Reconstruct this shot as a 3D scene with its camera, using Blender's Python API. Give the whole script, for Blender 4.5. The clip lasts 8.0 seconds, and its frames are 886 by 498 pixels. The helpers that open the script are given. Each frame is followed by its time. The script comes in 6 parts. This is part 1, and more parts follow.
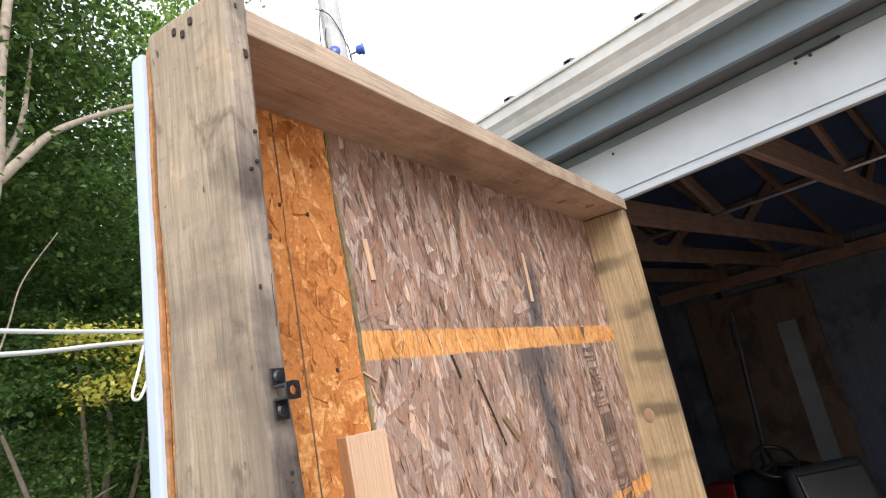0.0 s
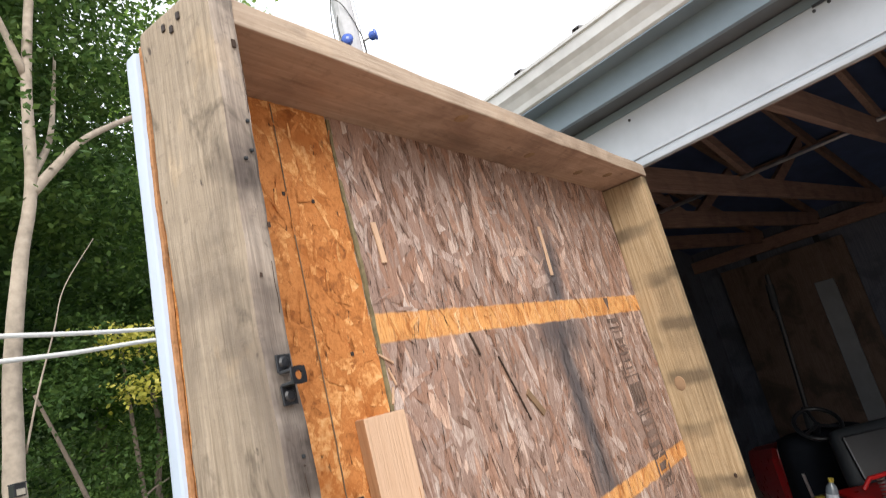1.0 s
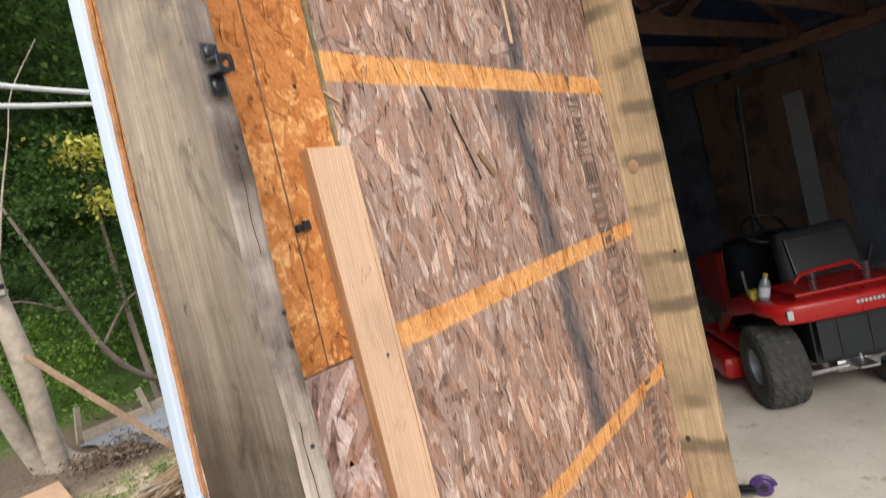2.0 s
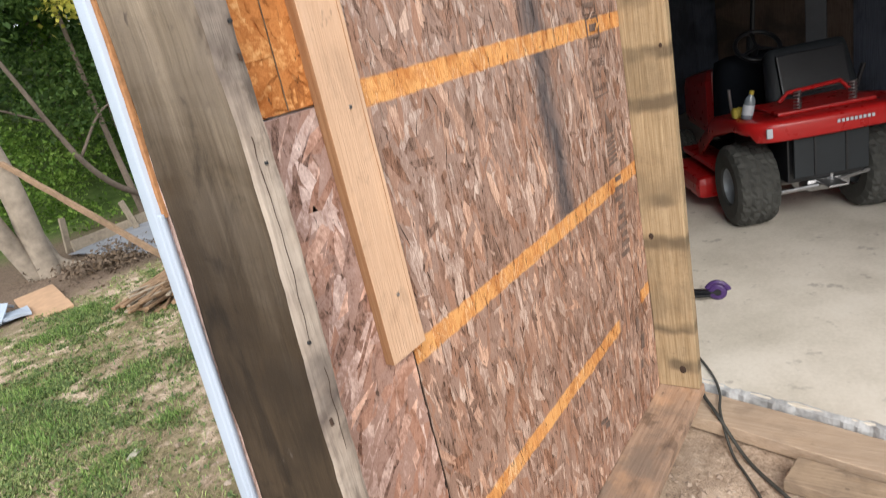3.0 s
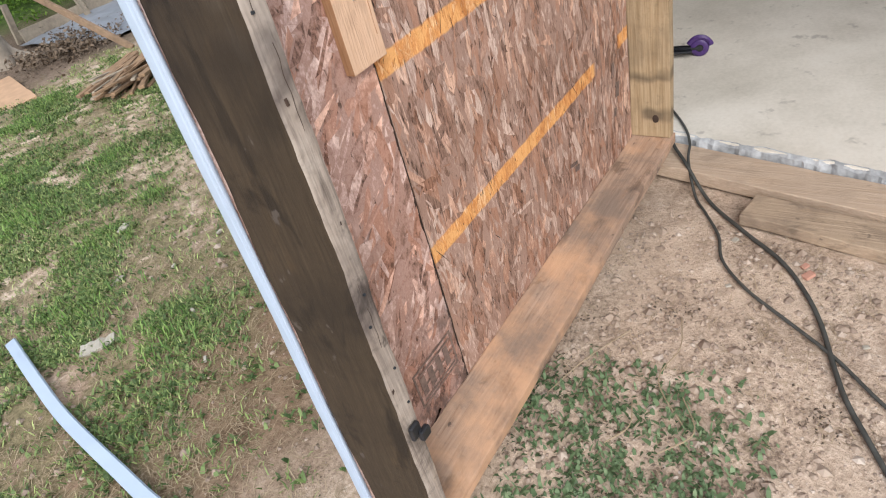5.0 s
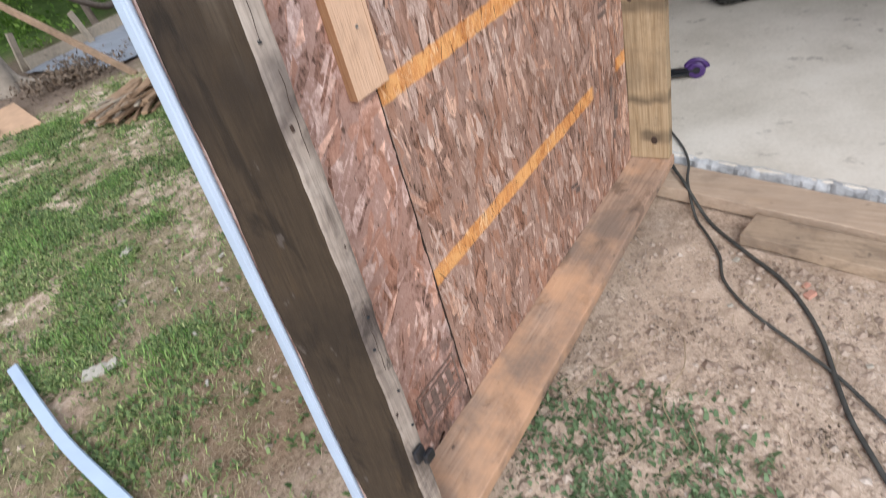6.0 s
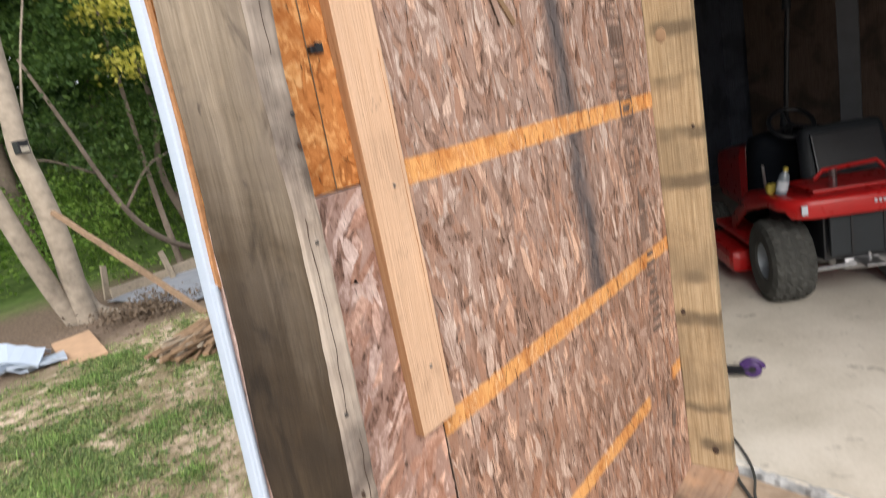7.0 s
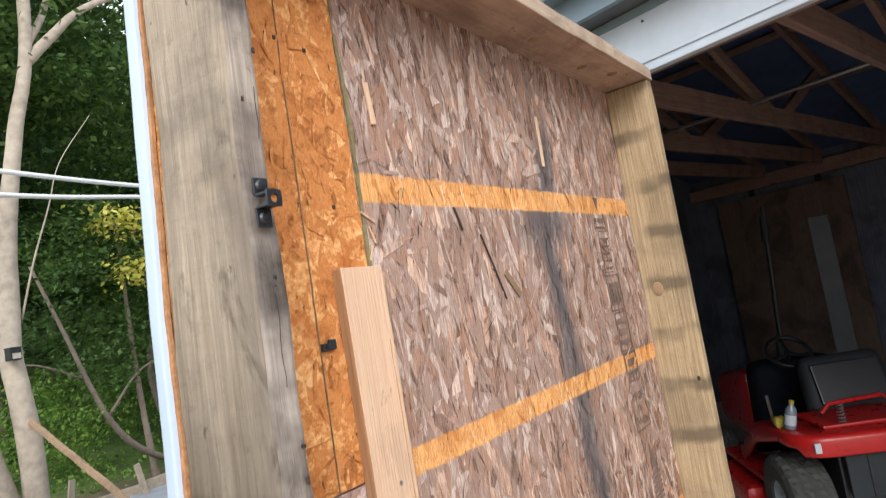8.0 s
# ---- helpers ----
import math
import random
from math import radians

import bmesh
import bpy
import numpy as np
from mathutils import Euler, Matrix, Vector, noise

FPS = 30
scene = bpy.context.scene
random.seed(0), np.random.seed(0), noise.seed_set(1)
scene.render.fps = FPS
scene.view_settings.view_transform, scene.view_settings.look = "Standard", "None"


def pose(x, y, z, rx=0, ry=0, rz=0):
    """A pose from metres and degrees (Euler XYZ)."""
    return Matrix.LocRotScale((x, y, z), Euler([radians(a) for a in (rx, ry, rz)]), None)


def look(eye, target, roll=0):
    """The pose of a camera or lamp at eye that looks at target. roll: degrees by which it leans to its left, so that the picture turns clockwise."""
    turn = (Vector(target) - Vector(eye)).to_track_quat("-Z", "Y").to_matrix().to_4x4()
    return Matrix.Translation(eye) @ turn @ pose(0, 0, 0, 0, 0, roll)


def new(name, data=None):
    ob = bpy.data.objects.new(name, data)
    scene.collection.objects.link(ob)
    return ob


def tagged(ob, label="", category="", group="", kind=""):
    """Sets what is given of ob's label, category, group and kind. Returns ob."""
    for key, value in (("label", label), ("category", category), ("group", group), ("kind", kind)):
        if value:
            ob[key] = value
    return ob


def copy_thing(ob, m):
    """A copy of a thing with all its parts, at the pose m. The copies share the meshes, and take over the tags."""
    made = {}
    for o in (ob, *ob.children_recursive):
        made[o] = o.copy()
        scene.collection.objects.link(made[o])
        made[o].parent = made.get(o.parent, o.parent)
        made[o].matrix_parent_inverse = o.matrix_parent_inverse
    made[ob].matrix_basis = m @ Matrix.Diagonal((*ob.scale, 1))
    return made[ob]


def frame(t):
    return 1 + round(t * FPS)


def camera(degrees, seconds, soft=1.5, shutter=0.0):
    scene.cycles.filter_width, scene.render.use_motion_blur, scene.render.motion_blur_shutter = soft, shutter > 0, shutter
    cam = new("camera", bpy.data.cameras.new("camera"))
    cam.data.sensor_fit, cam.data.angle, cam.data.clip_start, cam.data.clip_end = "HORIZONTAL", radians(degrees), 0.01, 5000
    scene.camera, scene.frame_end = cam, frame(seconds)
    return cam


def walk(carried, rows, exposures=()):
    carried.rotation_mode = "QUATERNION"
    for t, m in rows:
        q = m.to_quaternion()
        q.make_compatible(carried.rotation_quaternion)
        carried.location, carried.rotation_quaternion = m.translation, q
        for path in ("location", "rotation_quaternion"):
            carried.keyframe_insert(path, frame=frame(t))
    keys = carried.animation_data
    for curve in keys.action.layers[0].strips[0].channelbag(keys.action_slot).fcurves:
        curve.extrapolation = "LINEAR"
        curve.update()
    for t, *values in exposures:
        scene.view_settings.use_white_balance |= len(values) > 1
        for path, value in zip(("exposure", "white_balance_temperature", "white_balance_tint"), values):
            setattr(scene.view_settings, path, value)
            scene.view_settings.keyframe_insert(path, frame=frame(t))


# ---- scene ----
cam = camera(70.6, 8.0, soft=1.1, shutter=0.3)
PATH = [
    (0, (-0.437, -0.672, 1.731), (1.214, 0.35, 2.21), -11.6),
    (0.5, (-0.413, -0.707, 1.728), (1.189, 0.377, 2.237), -14.5),
    (1, (-0.411, -0.694, 1.719), (1.188, 0.42, 2.165), -14.6),
    (1.5, (-0.404, -0.689, 1.662), (1.212, 0.47, 1.868), -14.0),
    (2, (-0.395, -0.691, 1.577), (1.215, 0.491, 1.47), -13.7),
    (2.2, (-0.397, -0.699, 1.551), (1.194, 0.492, 1.324), -13.5),
    (3.3, (-0.412, -0.708, 1.428), (1.024, 0.476, 0.698), -12.6),
    (3.5, (-0.423, -0.715, 1.413), (0.978, 0.479, 0.63), -12.8),
    (4, (-0.443, -0.733, 1.378), (0.887, 0.43, 0.44), -13.2),
    (4.5, (-0.456, -0.752, 1.345), (0.795, 0.362, 0.254), -14.9),
    (4.7, (-0.456, -0.75, 1.334), (0.758, 0.347, 0.184), -15.7),
    (5.8, (-0.457, -0.741, 1.309), (0.728, 0.321, 0.097), -16.2),
    (6, (-0.462, -0.747, 1.328), (0.775, 0.342, 0.194), -16.1),
    (6.5, (-0.453, -0.747, 1.398), (0.926, 0.415, 0.534), -13.2),
    (7, (-0.427, -0.716, 1.492), (1.068, 0.539, 1.059), -10.8),
    (7.5, (-0.414, -0.696, 1.591), (1.155, 0.545, 1.574), -9.0),
    (8, (-0.401, -0.693, 1.635), (1.204, 0.486, 1.818), -9.5),
]
walk(cam, [(t, look(eye, target, roll)) for t, eye, target, roll in PATH],
     [(0.0, 0.72, 6500, 10), (1.0, 0.68, 6550, 10), (2.0, 0.68, 6650, 10), (3.5, 0.67, 6550, 10), (4.5, 0.64, 6400, 10), (6.0, 0.56, 6000, 11), (6.5, 0.67, 6200, 8), (7.0, 0.69, 6700, 11), (7.5, 0.72, 6600, 10), (8.0, 0.76, 6250, 8)])

# ---- light: a bright overcast sky ----
world = bpy.data.worlds.new("sky")
scene.world = world
world.use_nodes = True
wn, wl = world.node_tree.nodes, world.node_tree.links
sky = wn.new("ShaderNodeTexSky")
sky.sky_type, sky.sun_disc = "NISHITA", False
sky.sun_elevation, sky.sun_rotation = radians(39), radians(220)
sky.air_density, sky.dust_density, sky.ozone_density = 1.0, 4.0, 1.0
veil = wn.new("ShaderNodeMix")
veil.data_type = "RGBA"
veil.inputs[0].default_value = 0.72
veil.inputs[7].default_value = (11.0, 11.4, 12.0, 1)
wl.new(sky.outputs[0], veil.inputs[6])
wl.new(veil.outputs[2], wn["Background"].inputs[0])
wn["Background"].inputs[1].default_value = 0.125
sun = new("sun", bpy.data.lights.new("sun", "SUN"))
sun.data.energy, sun.data.angle, sun.data.color = 1.75, radians(35), (1.0, 0.97, 0.92)
SUN_AZ, SUN_EL = radians(232), radians(36)
sun.matrix_world = look((0, 0, 0), (-math.sin(SUN_AZ) * math.cos(SUN_EL), -math.cos(SUN_AZ) * math.cos(SUN_EL), -math.sin(SUN_EL)))
sun.location = (0, 0, 20)

# ---- materials ----
class Nodes:
    """Short calls for building a node material."""

    def __init__(self, name):
        self.m = bpy.data.materials.new(name)
        self.m.use_nodes = True
        self.t = self.m.node_tree
        self.b = self.t.nodes["Principled BSDF"]

    def n(self, kind):
        return self.t.nodes.new("ShaderNode" + kind)

    def link(self, a, b):
        self.t.links.new(a, b)

    def put(self, sock, v):
        if isinstance(v, (int, float, tuple)):
            sock.default_value = v
        else:
            self.link(v, sock)

    def coords(self, scale=(1, 1, 1), kind="Object", rot=(0, 0, 0)):
        tc, mp = self.n("TexCoord"), self.n("Mapping")
        mp.inputs["Scale"].default_value = scale
        mp.inputs["Rotation"].default_value = rot
        self.link(tc.outputs[kind], mp.inputs[0])
        return mp.outputs[0]

    def noise(self, vec, scale, detail=4.0, rough=0.55, dist=0.0):
        k = self.n("TexNoise")
        self.put(k.inputs["Vector"], vec)
        k.inputs["Scale"].default_value, k.inputs["Detail"].default_value = scale, detail
        k.inputs["Roughness"].default_value, k.inputs["Distortion"].default_value = rough, dist
        return k.outputs[0]

    def voro(self, vec, scale, feature="F1", out=0):
        k = self.n("TexVoronoi")
        k.feature = feature
        self.put(k.inputs["Vector"], vec)
        k.inputs["Scale"].default_value = scale
        return k.outputs[out]

    def math(self, op, a, b=0.0, c=0.0, clamp=False):
        k = self.n("Math")
        k.operation, k.use_clamp = op, clamp
        for i, v in enumerate((a, b, c)):
            self.put(k.inputs[i], v)
        return k.outputs[0]

    def smooth(self, v, lo, hi):
        k = self.n("MapRange")
        k.interpolation_type = "SMOOTHSTEP"
        self.put(k.inputs[0], v)
        k.inputs[1].default_value, k.inputs[2].default_value = min(lo, hi), max(lo, hi)
        if lo > hi:
            k.inputs[3].default_value, k.inputs[4].default_value = 1.0, 0.0
        return k.outputs[0]

    def ramp(self, v, stops, interp="LINEAR"):
        k = self.n("ValToRGB")
        r = k.color_ramp
        r.interpolation = interp
        while len(r.elements) < len(stops):
            r.elements.new(0.5)
        for e, (p, c) in zip(r.elements, stops):
            e.position = p
            e.color = (*c, 1) if isinstance(c, tuple) else (c, c, c, 1)
        self.put(k.inputs[0], v)
        return k.outputs[0]

    def mix(self, f, a, b, mode="MIX"):
        k = self.n("Mix")
        k.data_type, k.blend_type = "RGBA", mode
        for i, v in ((0, f), (6, a), (7, b)):
            if isinstance(v, tuple) and len(v) == 3:
                v = (*v, 1)
            self.put(k.inputs[i], v)
        return k.outputs[2]

    def done(self, color, rough=0.8, bump=None, strength=0.3, dist=0.004, metal=0.0, spec=0.3):
        if isinstance(color, tuple) and len(color) == 3:
            color = (*color, 1)
        self.put(self.b.inputs["Base Color"], color)
        self.put(self.b.inputs["Roughness"], rough)
        self.put(self.b.inputs["Metallic"], metal)
        self.b.inputs["Specular IOR Level"].default_value = spec
        if bump is not None:
            k = self.n("Bump")
            k.inputs["Strength"].default_value, k.inputs["Distance"].default_value = strength, dist
            self.link(bump, k.inputs["Height"])
            self.link(k.outputs[0], self.b.inputs["Normal"])
        return self.m


def plain(name, c, rough=0.6, var=0.25, scale=30.0, metal=0.0, bump=0.15, dist=0.002, spec=0.4):
    """One colour with mottling at two scales and fine relief."""
    k = Nodes(name)
    v = k.coords()
    a, b = k.noise(v, scale), k.noise(v, scale * 0.12, 3)
    f = k.math("ADD", k.math("MULTIPLY", a, 0.5), k.math("MULTIPLY", b, 0.5))
    dark = tuple(x * (1 - var) for x in c)
    light = tuple(min(1.0, x * (1 + var)) for x in c)
    col = k.ramp(f, [(0.3, dark), (0.7, light)])
    r = k.math("ADD", rough - 0.1, k.math("MULTIPLY", a, 0.2))
    return k.done(col, r, a, bump, dist, metal, spec)


def wood(name, axis, c_dark, c_light, stain=(0.06, 0.05, 0.04), stains=0.5, bands=0.0, knots=True, grain=1.0, lower=None, wear=None, smudge=0.0):
    """Sawn lumber with grain along an axis, stains, knots, and dark cross bands."""
    k = Nodes(name)
    s = [26.0, 26.0, 26.0]
    s["xyz".index(axis)] = 0.8
    v = k.coords(tuple(s))
    o = k.coords()
    fibre = k.noise(v, 7.0, 6, 0.65, 0.2)
    growth = k.noise(v, 1.1, 3, 0.5, 0.6)
    ring = k.math("FRACT", k.math("MULTIPLY", growth, 7.0))
    ring = k.math("ABSOLUTE", k.math("SUBTRACT", ring, 0.5))
    fibre = k.math("ADD", k.math("MULTIPLY", k.math("SUBTRACT", fibre, 0.5), 2.0), 0.5)
    f = k.math("ADD", k.math("MULTIPLY", fibre, 0.65), k.math("MULTIPLY", ring, 0.6 * grain))
    col = k.ramp(f, [(0.2, c_dark), (0.75, c_light)])
    big = k.noise(o, 3.1, 5, 0.6, 0.5)
    col = k.mix(k.math("MULTIPLY", k.smooth(big, 0.46, 0.66), stains), col, stain, "MIX")
    fine = k.noise(o, 55.0, 5, 0.75)
    col = k.mix(k.math("MULTIPLY", k.smooth(fine, 0.52, 0.72), 0.6 * stains), col, stain)
    sep = k.n("SeparateXYZ")
    k.link(o, sep.inputs[0])
    along = sep.outputs["XYZ".index(axis.upper())]
    if bands:
        w = k.math("ADD", along, k.math("MULTIPLY", k.noise(o, 9.0), 0.06))
        w = k.math("ABSOLUTE", k.math("SUBTRACT", k.math("FRACT", k.math("DIVIDE", w, 0.155)), 0.5))
        w = k.math("MULTIPLY", k.smooth(w, 0.22, 0.06), k.smooth(k.noise(o, 5.0, 2), 0.4, 0.6))
        col = k.mix(k.math("MULTIPLY", w, bands), col, stain)
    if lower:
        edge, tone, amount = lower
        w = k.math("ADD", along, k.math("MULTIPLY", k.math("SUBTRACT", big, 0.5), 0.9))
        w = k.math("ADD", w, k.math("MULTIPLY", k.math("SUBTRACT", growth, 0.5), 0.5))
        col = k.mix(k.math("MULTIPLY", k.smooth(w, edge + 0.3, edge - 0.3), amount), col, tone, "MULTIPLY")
    if smudge:
        sv = [9.0, 9.0, 9.0]
        sv["xyz".index(axis)] = 5.0
        blot = k.noise(k.coords(tuple(sv)), 1.0, 5, 0.62, 0.8)
        col = k.mix(k.math("MULTIPLY", k.smooth(blot, 0.53, 0.64), smudge), col, k.mix(1.0, col, (0.50, 0.49, 0.49), "MULTIPLY"))
        bare = k.noise(k.coords(tuple(x * 0.9 for x in sv)), 1.3, 4, 0.6, 0.3)
        col = k.mix(k.math("MULTIPLY", k.smooth(bare, 0.58, 0.68), smudge * 0.6), col, k.mix(1.0, col, (1.35, 1.28, 1.15), "MULTIPLY"))
        spots = k.noise(k.coords(tuple(x * 2.2 for x in sv)), 1.6, 3, 0.6, 0.2)
        col = k.mix(k.math("MULTIPLY", k.smooth(spots, 0.67, 0.72), smudge), col, (0.07, 0.055, 0.045))
    if wear:
        col = k.mix(k.math("MULTIPLY", k.smooth(k.noise(o, 4.0, 5, 0.65), 0.42, 0.72), 0.75), col, wear)
    bump = k.math("ADD", k.math("MULTIPLY", fibre, 0.7), k.math("MULTIPLY", ring, 0.3))
    if knots:
        kv = [2.6, 2.6, 2.6]
        kv["xyz".index(axis)] = 1.6
        d = k.voro(k.coords(tuple(kv)), 1.0)
        kn = k.smooth(d, 0.075, 0.04)
        col = k.mix(k.math("MULTIPLY", kn, 0.75), col, tuple(x * 0.35 for x in c_dark))
        bump = k.math("SUBTRACT", bump, k.math("MULTIPLY", kn, 0.5))
    return k.done(col, 0.82, bump, 0.55, 0.003)


FRESH = [(0.0, (0.26, 0.09, 0.025)), (0.25, (0.48, 0.18, 0.05)), (0.5, (0.60, 0.245, 0.075)), (0.62, (0.46, 0.165, 0.045)), (0.8, (0.68, 0.32, 0.11)), (1.0, (0.80, 0.47, 0.21))]
SPARED = [(0.0, (0.46, 0.17, 0.05)), (0.3, (0.70, 0.34, 0.115)), (0.55, (0.76, 0.42, 0.165)), (0.72, (0.56, 0.225, 0.065)), (1.0, (0.86, 0.60, 0.33))]
FADED = [(0.0, (0.08, 0.048, 0.036)), (0.2, (0.25, 0.158, 0.123)), (0.42, (0.37, 0.262, 0.220)), (0.56, (0.305, 0.203, 0.163)), (0.72, (0.44, 0.328, 0.286)), (0.88, (0.58, 0.468, 0.412)), (1.0, (0.70, 0.59, 0.53))]


def strand_board(name, batten_lines=(), streak=False, fresh=0.0, along=(34, 34, 5), mould=False, tone=None):
    """Pressed strand board: strands differ in tone; weathered but for the lines that battens covered."""
    k = Nodes(name)
    o = k.coords()
    rnd = k.n("NewGeometry").outputs["Random Per Island"]
    fibre = k.noise(k.coords(along), 6.0, 6, 0.75)
    fleck = k.noise(k.coords(tuple(a * 3.0 for a in along)), 6.0, 4, 0.7)
    blot = k.noise(o, 4.0, 4, 0.6)
    f = k.math("ADD", k.math("MULTIPLY", rnd, 0.74), 0.13)
    f = k.math("ADD", f, k.math("MULTIPLY", k.math("SUBTRACT", fibre, 0.5), 1.3))
    f = k.math("ADD", f, k.math("MULTIPLY", k.math("SUBTRACT", fleck, 0.5), 0.75))
    old, young = k.ramp(f, FADED), k.ramp(f, FRESH if fresh else SPARED)
    old = k.mix(k.math("MULTIPLY", k.smooth(blot, 0.45, 0.7), 0.4), old, (0.24, 0.15, 0.11))
    old = k.mix(k.math("MULTIPLY", k.smooth(k.noise(k.coords((9, 9, 3)), 4.0, 5, 0.7), 0.56, 0.7), 0.5), old, (0.52, 0.40, 0.34))
    tint = k.math("FRACT", k.math("MULTIPLY", rnd, 17.3))
    old = k.mix(k.math("MULTIPLY", k.smooth(tint, 0.45, 0.9), 0.5), old, k.mix(1.0, old, (1.12, 0.82, 0.60), "MULTIPLY"))
    young = k.mix(k.math("MULTIPLY", k.smooth(k.noise(o, 13.0, 4), 0.52, 0.7), 0.5), young, (0.36, 0.10, 0.015))
    sep = k.n("SeparateXYZ")
    k.link(o, sep.inputs[0])
    x, z = sep.outputs[0], sep.outputs[2]
    less = k.math("ADD", z, k.math("MULTIPLY", k.math("SUBTRACT", k.noise(o, 1.7, 4), 0.5), 1.6))
    old = k.mix(k.math("MULTIPLY", k.smooth(less, 1.5, 0.5), 0.42), old, k.mix(1.0, old, (1.05, 0.86, 0.70), "MULTIPLY"))
    wob = k.math("MULTIPLY", k.math("SUBTRACT", k.noise(o, 24.0, 3), 0.5), 0.012)
    mask = fresh
    for zc, half, x1 in batten_lines:
        d = k.math("ABSOLUTE", k.math("SUBTRACT", k.math("ADD", z, wob), zc))
        w = k.smooth(d, half + 0.003, half - 0.003)
        if x1:
            gap = k.math("MULTIPLY", k.smooth(x, x1 - 0.01, x1 + 0.01), k.smooth(x, x1 + 0.21, x1 + 0.19))
            w = k.math("MULTIPLY", w, k.math("SUBTRACT", 1.0, gap))
        mask = k.math("MAXIMUM", mask, w)
    if streak:
        path = k.ramp(k.math("DIVIDE", z, 2.3), [(0.40, 0.51), (0.50, 0.51), (0.56, 0.498), (0.64, 0.494), (0.70, 0.487), (0.757, 0.4815), (0.84, 0.512), (0.93, 0.527)])
        d = k.math("ABSOLUTE", k.math("SUBTRACT", x, k.math("MULTIPLY", path, 2.0)))
        d = k.math("ADD", d, k.math("MULTIPLY", k.math("SUBTRACT", k.noise(k.coords((5, 5, 2)), 4.0, 5, 0.7), 0.5), 0.10))
        w = k.math("MULTIPLY", k.smooth(d, 0.085, 0.0), k.math("MULTIPLY", k.smooth(z, 0.93, 0.97), k.smooth(z, 2.15, 1.95)))
        w = k.math("MULTIPLY", w, k.math("SUBTRACT", 1.0, k.math("MULTIPLY", mask, 0.8)))
        halo = k.math("MULTIPLY", k.smooth(k.math("ABSOLUTE", k.math("SUBTRACT", z, 1.80)), 0.12, 0.0), k.smooth(k.math("ABSOLUTE", k.math("SUBTRACT", x, 0.97)), 0.22, 0.02))
        w = k.math("MAXIMUM", k.math("MULTIPLY", w, 0.85), k.math("MULTIPLY", k.math("MULTIPLY", halo, 0.8), k.math("SUBTRACT", 1.0, mask)))
        old = k.mix(w, old, (0.075, 0.075, 0.085))
    if tone:
        old = k.mix(1.0, old, tone, "MULTIPLY")
    if mould:
        w = k.math("MULTIPLY", k.smooth(z, 0.52, 0.26), k.smooth(k.noise(k.coords((2, 2, 1)), 5.0, 5, 0.7), 0.42, 0.62))
        old = k.mix(k.math("MULTIPLY", w, 0.8), old, (0.055, 0.042, 0.038))
    col = k.mix(mask, old, young)
    pits = k.smooth(k.noise(k.coords((14, 14, 5)), 7.0, 3, 0.6), 0.66, 0.72)
    col = k.mix(k.math("MULTIPLY", pits, 0.75), col, (0.05, 0.03, 0.02))
    bump = k.math("SUBTRACT", k.math("ADD", fibre, k.math("MULTIPLY", rnd, 0.6)), k.math("MULTIPLY", pits, 0.8))
    return k.done(col, 0.75, k.math("ADD", bump, k.math("MULTIPLY", fleck, 0.5)), 0.6, 0.003)


LINES = ((1.850, 0.025, 0), (1.398, 0.0225, 0), (0.936, 0.022, 0), (0.508, 0.022, 1.262))
M_OSB = strand_board("weathered strand board", LINES, True)
M_OSB_FRESH = strand_board("fresh strand board", fresh=1.0, along=(9, 9, 9))
M_OSB_LOW = strand_board("weathered strand board offcut", along=(9, 9, 6), mould=True, tone=(1.16, 1.14, 1.2))
M_OSB_EDGE = plain("strand board edge", (0.33, 0.165, 0.075), 0.9, 0.5, 160)
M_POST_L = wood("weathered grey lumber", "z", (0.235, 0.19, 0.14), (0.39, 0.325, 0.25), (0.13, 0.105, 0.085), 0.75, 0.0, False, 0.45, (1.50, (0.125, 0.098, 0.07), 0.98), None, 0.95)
M_POST_FACE = wood("grey weathered lumber face", "z", (0.22, 0.18, 0.15), (0.43, 0.365, 0.305), (0.07, 0.056, 0.052), 0.85, 0.0, False, 0.45, None, (0.50, 0.44, 0.38), 1.0)
M_POST_R = wood("treated yellow pine", "z", (0.29, 0.205, 0.115), (0.46, 0.35, 0.22), (0.12, 0.09, 0.058), 0.45, 0.85, False, 0.75)
M_TOP_EDGE = wood("bleached brown lumber edge", "x", (0.36, 0.275, 0.205), (0.53, 0.43, 0.34), (0.2, 0.14, 0.1), 0.5, 0.0, False, 0.3, None, None, 0.4)
M_TOP = wood("brown lumber", "x", (0.35, 0.235, 0.175), (0.50, 0.355, 0.275), (0.17, 0.10, 0.075), 0.6, 0.0, True, 0.5, None, None, 0.4)
M_BOTTOM = wood("dusty brown lumber", "x", (0.29, 0.19, 0.13), (0.46, 0.325, 0.24), (0.15, 0.12, 0.10), 0.65, 0.0, True, 0.8, None, (0.60, 0.35, 0.20), 0.85)
M_PLANK = wood("dusty tan plank wood", "y", (0.40, 0.295, 0.21), (0.57, 0.445, 0.34), (0.32, 0.245, 0.185), 0.4, 0.0, True, 0.4, None, None, 0.3)
M_PLANK_OLD = wood("dusty old plank wood", "y", (0.32, 0.235, 0.16), (0.49, 0.375, 0.27), (0.16, 0.12, 0.09), 0.75, 0.0, True, 0.5, None, None, 0.6)
M_STICK = wood("clean new pine", "z", (0.60, 0.40, 0.27), (0.69, 0.485, 0.345), (0.48, 0.30, 0.185), 0.3, 0.0, True, 0.2, None, None, 0.3)
